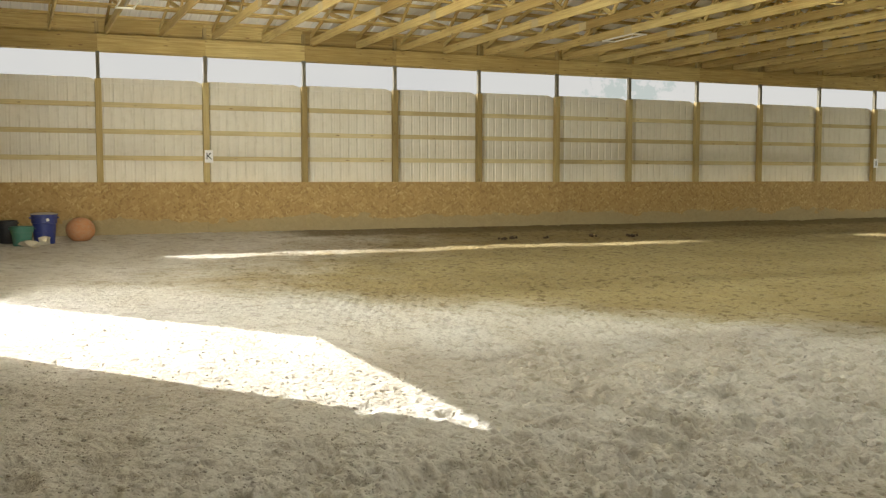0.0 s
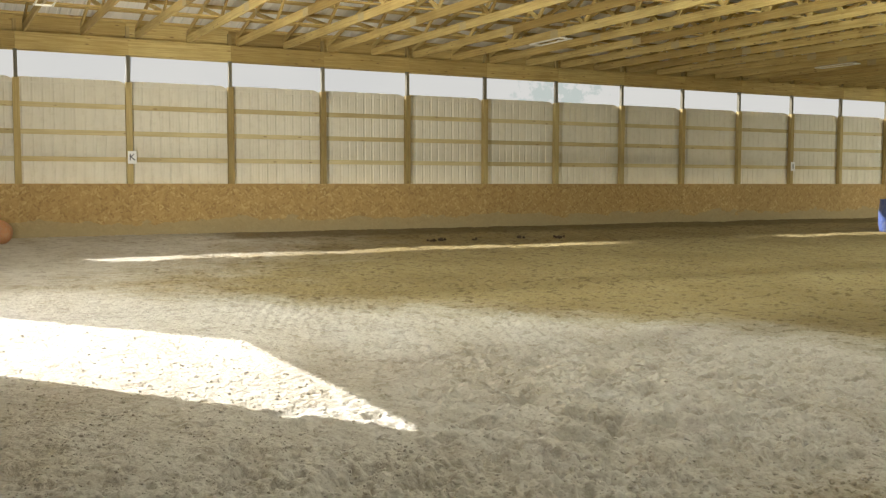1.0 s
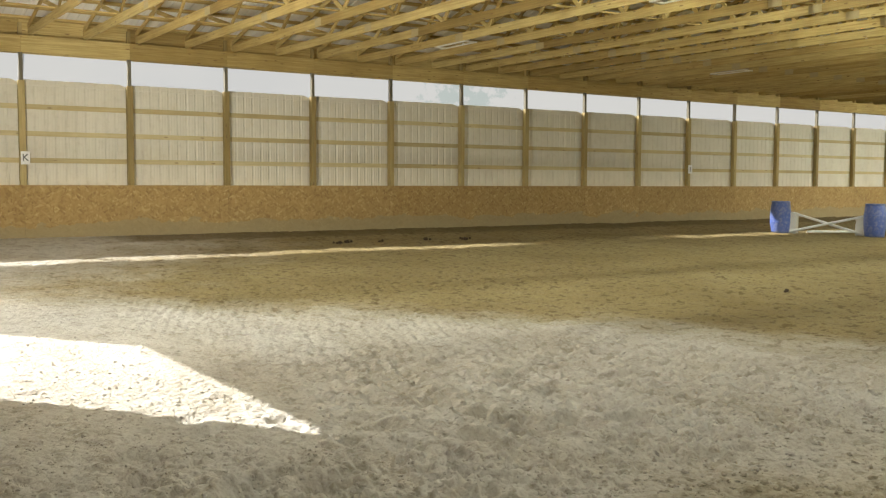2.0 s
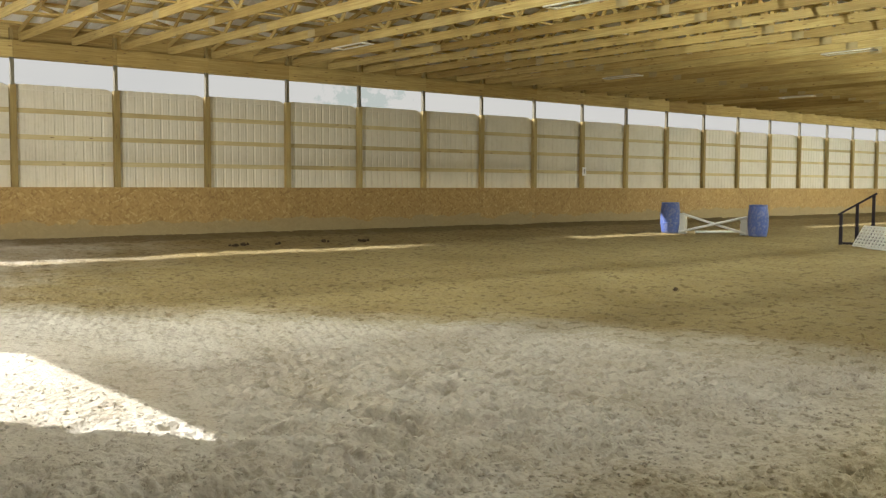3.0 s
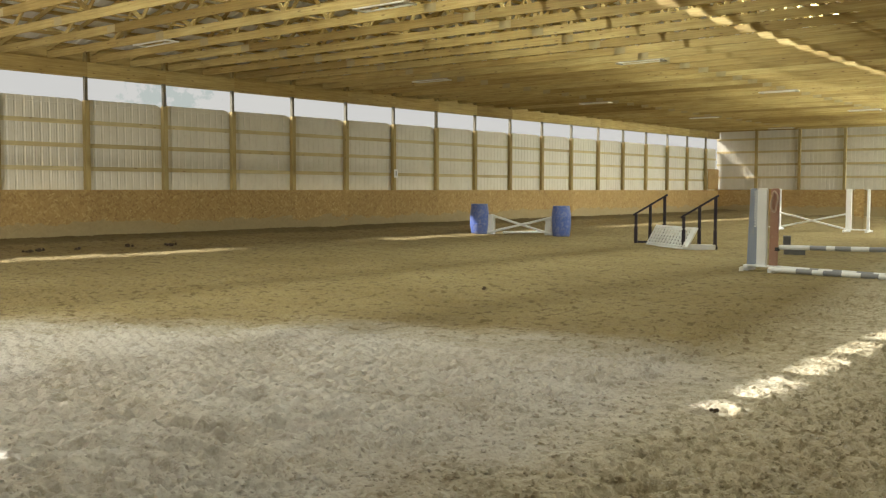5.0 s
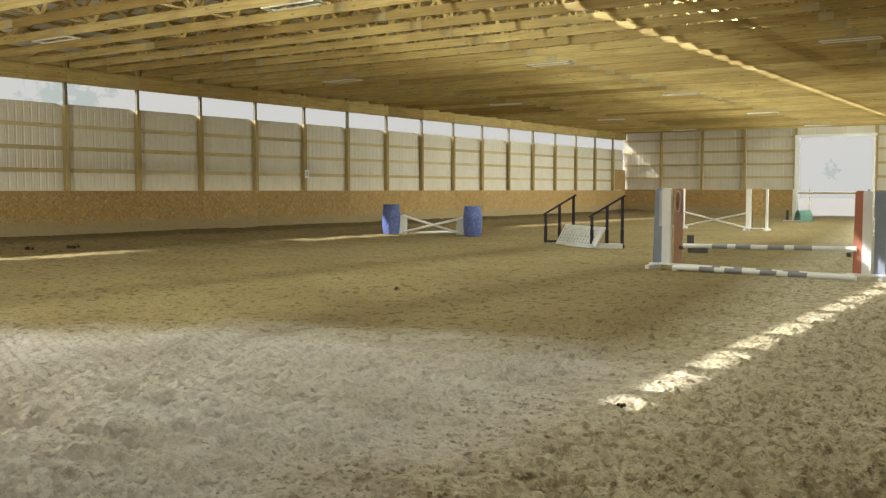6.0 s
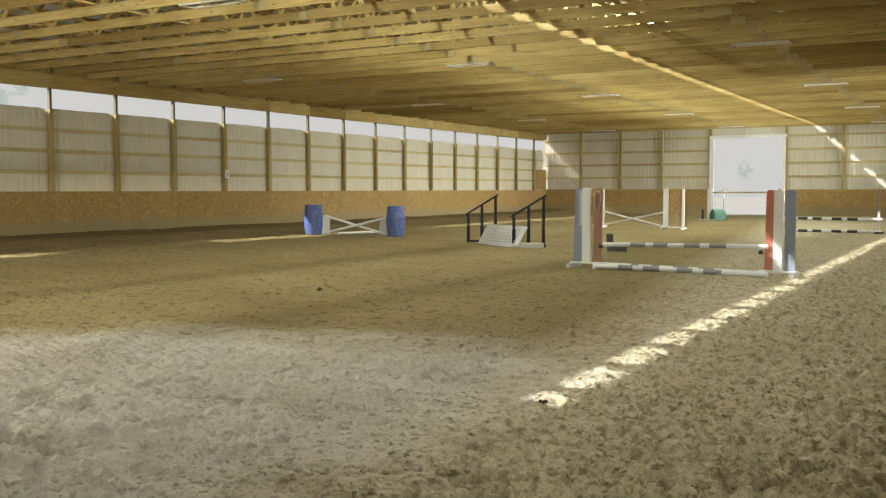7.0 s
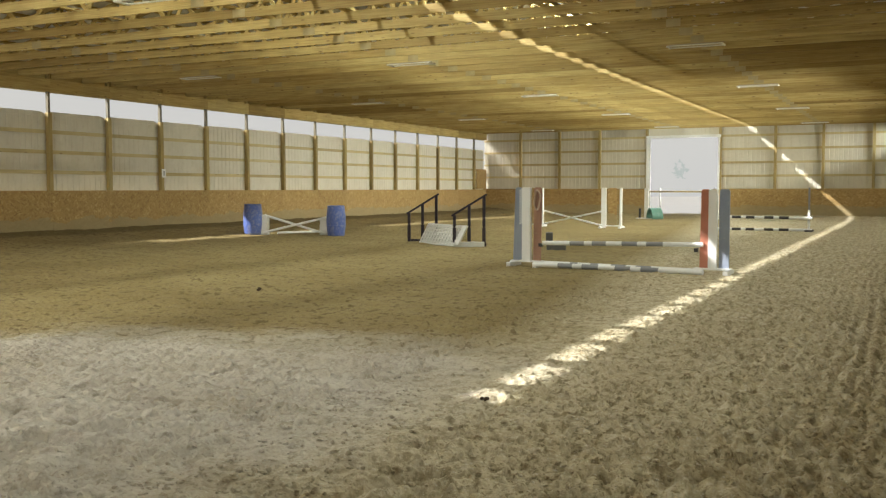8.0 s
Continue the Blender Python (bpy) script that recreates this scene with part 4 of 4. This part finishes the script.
# dark step block behind the jump
t = thing("step_block", "dark grey plastic mounting step", "step", at=pose(15.62, 21.9, 0, 0, 0, 20))
for kind, s in (("lower_step", (-0.14, 0.36, -0.20, 0.20, 0.0, 0.22)), ("upper_step", (-0.16, 0.02, -0.19, 0.19, 0.222, 0.46))):
    bm = bmnew()
    box(bm, *s)
    rounded(bm, 0.02, 2)
    part(kind, bm, M_STEP, t)


# ---------------------------------------------------------------- drums with a cross rail
def drum(at):
    t = thing("drum", "upright blue plastic drum on the sand", "drum", "blue drums", at=at)
    bm = bmnew()
    lathe(bm, [(0, 0.0), (0.235, 0.0), (0.25, 0.015), (0.262, 0.10), (0.278, 0.22), (0.287, 0.31), (0.292, 0.315), (0.292, 0.335), (0.287, 0.34), (0.291, 0.47),
               (0.287, 0.60), (0.292, 0.605), (0.292, 0.625), (0.287, 0.63), (0.276, 0.74), (0.262, 0.85), (0.25, 0.905), (0.258, 0.91), (0.258, 0.94),
               (0.245, 0.95), (0.238, 0.93), (0, 0.925)], 36)
    bmesh.ops.scale(bm, vec=(1.1, 1.1, 1.07), verts=bm.verts[:])
    body = part("body", bm, M_DRUM, t, smooth=True)
    for x in (-0.15, 0.15):
        bm = bmnew()
        tube(bm, (x, 0, 0.985), (x, 0, 1.012), 0.035, n=12)
        part("bung", bm, M_DARK, body, smooth=True)
    return t


DR1, DR2 = (4.27, 24.23, bank(4.27, 24.23) - 0.015), (6.80, 25.38, bank(6.80, 25.38) - 0.01)
drum(DR1)
drum(DR2)


def pole_block(label, at, turn, high):
    """A white plastic block with stepped notches that holds pole ends."""
    t = thing("pole_block", label, "jump block", "pole blocks", at=pose(*at, 0, 0, turn))
    bm = bmnew()
    prof = [(-0.14, 0), (0.14, 0), (0.14, 0.12 * high), (0.10, 0.2 * high), (0.14, 0.28 * high), (0.14, 0.8 * high), (0.10, high), (-0.12, high), (-0.14, 0.85 * high), (-0.10, 0.72 * high), (-0.14, 0.62 * high)]
    a = [bm.verts.new((x, -0.14, z)) for x, z in prof]
    b = [bm.verts.new((x, 0.14, z)) for x, z in prof]
    bm.faces.new(a)
    bm.faces.new(b[::-1])
    for i in range(len(prof)):
        bm.faces.new((a[i], b[i], b[(i + 1) % len(prof)], a[(i + 1) % len(prof)]))
    rounded(bm, 0.012, 2)
    part("body", bm, M_PLASTIC, t)
    return t


pole_block("white plastic pole block beside a blue drum", (4.56, 24.46, bank(4.56, 24.46) - 0.01), 20, 0.66)
pole_block("white plastic pole block beside a blue drum", (6.27, 25.50, bank(6.27, 25.5) - 0.01), 20, 0.58)
striped_pole("plain white pole of a low cross rail", (4.62, 24.40, 0.72), (6.42, 25.30, 0.10), 0.04, (0.0, 1.0), "cross rail poles")
striped_pole("plain white pole of a low cross rail", (4.64, 24.24, 0.14), (6.50, 25.42, 0.66), 0.04, (0.0, 1.0), "cross rail poles")
striped_pole("plain white pole lying on the sand", (4.75, 24.95, 0.115), (5.75, 27.2, 0.10), 0.04, (0.0, 1.0), "cross rail poles")


# ---------------------------------------------------------------- stepped bridge with railings
def railing(label, at, turn):
    t = thing("railing", label, "railing", "bridge railings", at=pose(*at, 0, 0, turn))
    span, h0, h1 = 0.82, 0.86, 1.39
    for i in range(3):
        x = span * i / 2
        top = h0 + (h1 - h0) * i / 2
        bm = bmnew()
        for z0, z1, r in ((-0.01, 0.50, 0.045), (0.492, 0.512, 0.052), (0.504, 0.566, 0.026), (0.558, 0.578, 0.052), (0.57, top, 0.04)):
            box(bm, x - r, x + r, -r, r, z0, z1)
        part("post", bm, M_NAVY, t)
    bm = bmnew()
    bar(bm, (-0.08, 0, h0 - 0.02), (span + 0.08, 0, h1 + 0.05), 0.06, 0.055)
    rounded(bm, 0.012, 2)
    part("handrail", bm, M_NAVY, t)
    bm = bmnew()
    box(bm, -0.02, span + 0.06, 0.05, 0.14, -0.01, 0.08)
    part("base_rail", bm, M_NAVY, t)
    return t


railing("dark plum steel stair railing standing on the sand", (10.45, 23.7, 0.0), 20)
rr = railing("dark plum steel stair railing with a white base board", (12.62, 22.3, 0.0), 20)
bm = bmnew()
box(bm, 0.02, 0.84, -0.20, -0.06, -0.01, 0.13)
rounded(bm, 0.015, 2)
part("base_board", bm, M_PLASTIC, rr, "white plastic base board")

# perforated panel leaning between the railings
a, b = Vector((10.98, 23.32, 0.0)), Vector((12.62, 22.18, 0.0))
along = (b - a).normalized()
back = Vector((-along.y, along.x, 0))
upright = (Vector((0, 0, 1)) * 0.86 + back * 0.5).normalized()
m = Matrix.Identity(4)
for c, v in enumerate((along, upright.cross(along).normalized(), upright)):
    m.col[c][:3] = v
m.translation = a
t = thing("perforated_panel", "white perforated plastic panel leaning between two railings", "panel", at=m)
long, high, cols, lines = (b - a).length + 0.05, 0.66, 12, 7
for i in range(lines + 1):
    z = high * i / lines
    bm = bmnew()
    box(bm, 0, long, -0.014, 0.014, max(0, z - 0.021 - (0.03 if i in (0, lines) else 0)), min(high, z + 0.021 + (0.03 if i in (0, lines) else 0)))
    part("cross_strip", bm, M_PLASTIC, t)
for i in range(cols + 1):
    x = long * i / cols
    bm = bmnew()
    box(bm, max(0, x - 0.036), min(long, x + 0.036), -0.0155, 0.0155, 0.0, high)
    part("upright_strip", bm, M_PLASTIC, t)
bm = bmnew()
box(bm, long, long + 0.22, -0.02, 0.02, 0.06, high)
part("side_flap", bm, M_PLASTIC, t)
bm = bmnew()
box(bm, 0.0, long, 0.10, 0.13, -0.02, 0.40)
part("back_board", bm, M_DARK, t)

# ---------------------------------------------------------------- tubs and ball in the corner
g = bank(1.3, 0)


def tub(label, at, r0, r1, high, material, lid=None, name="tub"):
    t = thing(name, label, "tub", "tubs", at=at)
    bm = bmnew()
    lathe(bm, [(0, 0.0), (r0 - 0.01, 0.0), (r0, 0.012), (r0 + (r1 - r0) * 0.7, high * 0.7), (r0 + (r1 - r0) * 0.72 + 0.02, high * 0.71), (r1 + 0.012, high * 0.98), (r1 + 0.03, high * 0.985), (r1 + 0.03, high),
               (r1, high), (r1 - 0.015, high * 0.9), (r0 - 0.02, 0.03), (0, 0.03)], 30)
    part("body", bm, material, t, smooth=True)
    for s in (-1, 1):
        bm = bmnew()
        box(bm, -0.06, 0.06, s * (r1 + 0.02) - 0.025, s * (r1 + 0.02) + 0.025, high * 0.86, high * 0.92)
        rounded(bm, 0.008, 1)
        part("handle", bm, material, t)
    if lid:
        bm = bmnew()
        lathe(bm, [(0, high * 1.07), (r1 * 0.7, high * 1.06), (r1 + 0.02, high * 1.03), (r1 + 0.035, high * 1.005), (0, high * 1.001)], 30)
        part("lid", bm, lid, t, smooth=True)
    return t


waste = tub("tall dark blue plastic bin with a pale lid", (1.33, -1.27, bank(1.33, 0) - 0.02), 0.21, 0.255, 0.64, M_TUB, M_LID, "bin")
bm = bmnew()
tube(bm, (0.255, 0.06, 0.53), (0.282, 0.067, 0.53), 0.035, n=14)
part("sticker", bm, M_PLASTIC, waste, "round white sticker")
tub("round green plastic feed tub beside a blue bin", (1.62, -1.72, bank(1.62, 0) - 0.02), 0.18, 0.22, 0.42, M_GREEN)
tub("dark plastic bucket beside the corner", (1.15, -2.0, bank(1.15, 0) - 0.02), 0.16, 0.19, 0.5, M_DARK, None, "bucket")
bm = bmnew()
bmesh.ops.create_uvsphere(bm, u_segments=32, v_segments=20, radius=0.31)
for v in bm.verts:
    v.co.z *= 0.9
    if v.co.z < -0.24:
        v.co.z = -0.24 - (v.co.z + 0.24) * -0.25
ball = part("exercise_ball", bm, M_ORANGE, None, smooth=True, at=(1.05, -0.52, bank(1.05, 0) + 0.235))
tagged(ball, "big dusty orange rubber ball, slightly sagging, beside the wall", "ball")


def scrap(label, at, size, seed):
    bm = bmnew()
    bmesh.ops.create_icosphere(bm, subdivisions=2, radius=1)
    r = random.Random(seed)
    for v in bm.verts:
        v.co *= r.uniform(0.65, 1.15)
        v.co = Vector((v.co.x * size[0], v.co.y * size[1], v.co.z * size[2]))
    return tagged(part("paper_sack", bm, M_SACK, None, at=at), label, "sack", "crumpled sacks")


scrap("crumpled pale feed sack on the sand", (1.85, -1.55, bank(1.85, 0) + 0.05), (0.16, 0.24, 0.09), 4)
scrap("crumpled pale feed sack on the sand", (1.60, -1.28, bank(1.6, 0) + 0.08), (0.12, 0.14, 0.13), 9)


# ---------------------------------------------------------------- signs
def letter_sign(label, y, z, text):
    t = thing("letter_sign", label, "sign", "arena signs", at=(0.14, y, z))
    bm = bmnew()
    box(bm, 0.046, 0.054, -0.10, 0.10, -0.15, 0.15)
    part("plate", bm, M_PLASTIC, t)
    if text:
        c = bpy.data.curves.new("letter", "FONT")
        c.body, c.size, c.extrude, c.align_x, c.align_y = text, 0.23, 0.001, "CENTER", "CENTER"
        c.materials.append(M_DARK)
        ob = new("letter", c)
        ob.parent = t
        ob.matrix_basis = pose(0.0565, 0, 0, 90, 0, 90)
    else:
        bm = bmnew()
        box(bm, 0.0545, 0.057, -0.03, 0.03, -0.08, 0.08)
        part("mark", bm, M_TARP, t)
    return t


letter_sign("white arena marker plate with a dark letter, on a post", 2.49, 2.17, "K")
letter_sign("small white marker plate on a post, too far to read", 10 * BAY, 2.15, "")


# ---------------------------------------------------------------- droppings and clods
def clod(at, seed, n, spread, material=M_DUNG, size=0.035):
    r = random.Random(seed)
    t = thing("dung_heap", "small heap of dark horse droppings on the sand", "droppings", "droppings", at=at)
    for i in range(n):
        bm = bmnew()
        bmesh.ops.create_icosphere(bm, subdivisions=2, radius=1)
        for v in bm.verts:
            v.co *= size * r.uniform(0.8, 1.2)
        part("ball", bm, material, t, smooth=True, at=pose(r.uniform(-spread, spread), r.uniform(-spread, spread), r.uniform(0.0, size), 0, 0, r.uniform(0, 360)))
    return t


# the last heap, nearest the east wall, stands in for a dark hollow
for k, (x, y, n, spread) in enumerate(((3.03, 9.02, 9, 0.12), (2.96, 9.35, 6, 0.1), (3.05, 10.2, 5, 0.08), (2.86, 11.73, 8, 0.12), (3.1, 12.77, 8, 0.12),
                                       (14.91, 10.35, 5, 0.035), (21.22, 4.7, 4, 0.03))):
    clod((x, y, bank(x, y) + 0.01), k, n, spread, size=0.013 if x > 20 else 0.022 if x > 10 else 0.035)


# ---------------------------------------------------------------- trees outside
def tree(at, high, crown_at, crown_r, leaves, seed):
    r = random.Random(seed)
    t = thing("tree", "unseen leafy tree added outside to shade the sunlight", "tree", "trees outside", at=at)
    bm = bmnew()
    c = Vector(crown_at)
    tube(bm, (0, 0, -0.3), (c.x * 0.3, c.y * 0.3, c.z * 0.6), 0.10, 0.08, 10)
    tube(bm, (c.x * 0.3, c.y * 0.3, c.z * 0.6), (c.x, c.y, c.z + crown_r.z * 0.5), 0.08, 0.03, 8)
    for i in range(9):
        a = i * 2.4
        s = Vector((c.x * 0.5, c.y * 0.5, c.z * 0.75 + 0.12 * i))
        tube(bm, s, c + Vector((math.cos(a) * crown_r.x * 0.7, math.sin(a) * crown_r.y * 0.7, r.uniform(-0.5, 0.5) * crown_r.z)), 0.06, 0.015, 6)
    part("trunk", bm, M_BARK, t, smooth=True)
    verts, faces = [], []
    clumps = [c + Vector((r.gauss(0, 0.45) * crown_r.x, r.gauss(0, 0.45) * crown_r.y, r.gauss(0, 0.45) * crown_r.z)) for i in range(60)]
    for i in range(leaves):
        p = r.choice(clumps) + Vector((r.gauss(0, 0.35), r.gauss(0, 0.35), r.gauss(0, 0.3)))
        d = Vector((r.uniform(-1, 1), r.uniform(-1, 1), r.uniform(-1, 1))).normalized() * r.uniform(0.07, 0.13)
        s = d.orthogonal().normalized() * d.length * 0.6
        k = len(verts)
        verts += [p - d, p + s, p + d, p - s]
        faces.append((k, k + 1, k + 2, k + 3))
    me = bpy.data.meshes.new("crown")
    me.from_pydata([tuple(v) for v in verts], [], faces)
    me.materials.append(M_LEAF)
    ob = new("crown", me)
    ob.parent = t
    return t


# unseen trees added to break the west strip of sun, trunks hidden behind posts
tree((-9.1, 3.70, -0.2), 16, (-1.2, 2.2, 13.6), Vector((2.6, 2.7, 2.6)), 11000, 5)
tree((-9.0, 21.26, -0.2), 16, (-1.0, -0.6, 13.2), Vector((2.0, 1.5, 2.4)), 7000, 6)
# added only to dim the beam on the north wall
tree((-9.0, 45.06, -0.2), 16, (-1.0, -0.6, 13.3), Vector((2.4, 2.2, 2.4)), 2200, 8)
# glowing sheet all round, painted as a hazy bright distance
bm = bmnew()
n = 72
ring = [[bm.verts.new((12 + 190 * math.cos(2 * math.pi * i / n), 25 + 190 * math.sin(2 * math.pi * i / n), z)) for i in range(n)] for z in (-3.0, 38.0)]
for i in range(n):
    bm.faces.new((ring[0][i], ring[0][(i + 1) % n], ring[1][(i + 1) % n], ring[1][i]))
m, nt, links, bsdf = nodes_of("backdrop_glow")
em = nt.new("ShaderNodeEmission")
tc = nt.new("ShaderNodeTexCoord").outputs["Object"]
haze_paint = ramp(nt, links, noise_of(nt, links, tc, 0.03, 3), [(0.3, (0.84, 0.84, 0.82)), (0.7, (0.90, 0.89, 0.85))])
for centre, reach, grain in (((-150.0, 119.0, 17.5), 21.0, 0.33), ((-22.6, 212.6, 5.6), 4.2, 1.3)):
    # far foliage painted into the glow, bleached, placed along the camera's view
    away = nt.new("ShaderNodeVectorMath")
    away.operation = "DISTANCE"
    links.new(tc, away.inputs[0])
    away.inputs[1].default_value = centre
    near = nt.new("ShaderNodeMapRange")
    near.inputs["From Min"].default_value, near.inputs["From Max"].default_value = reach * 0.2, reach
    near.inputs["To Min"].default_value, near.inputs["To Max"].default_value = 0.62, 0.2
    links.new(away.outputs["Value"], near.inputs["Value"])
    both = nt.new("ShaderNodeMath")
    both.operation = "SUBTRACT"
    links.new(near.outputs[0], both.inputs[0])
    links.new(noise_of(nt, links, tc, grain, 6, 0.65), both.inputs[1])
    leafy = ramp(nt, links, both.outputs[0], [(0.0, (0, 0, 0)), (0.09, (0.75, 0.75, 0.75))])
    haze_paint = mixed(nt, links, leafy, haze_paint, (0.60, 0.69, 0.65))
links.new(haze_paint, em.inputs["Color"])
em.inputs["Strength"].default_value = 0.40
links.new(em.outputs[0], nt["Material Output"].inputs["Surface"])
tagged(part("backdrop", bm, m), "glowing sheet painted as pale hazy distance round the field", "backdrop", kind="structure")
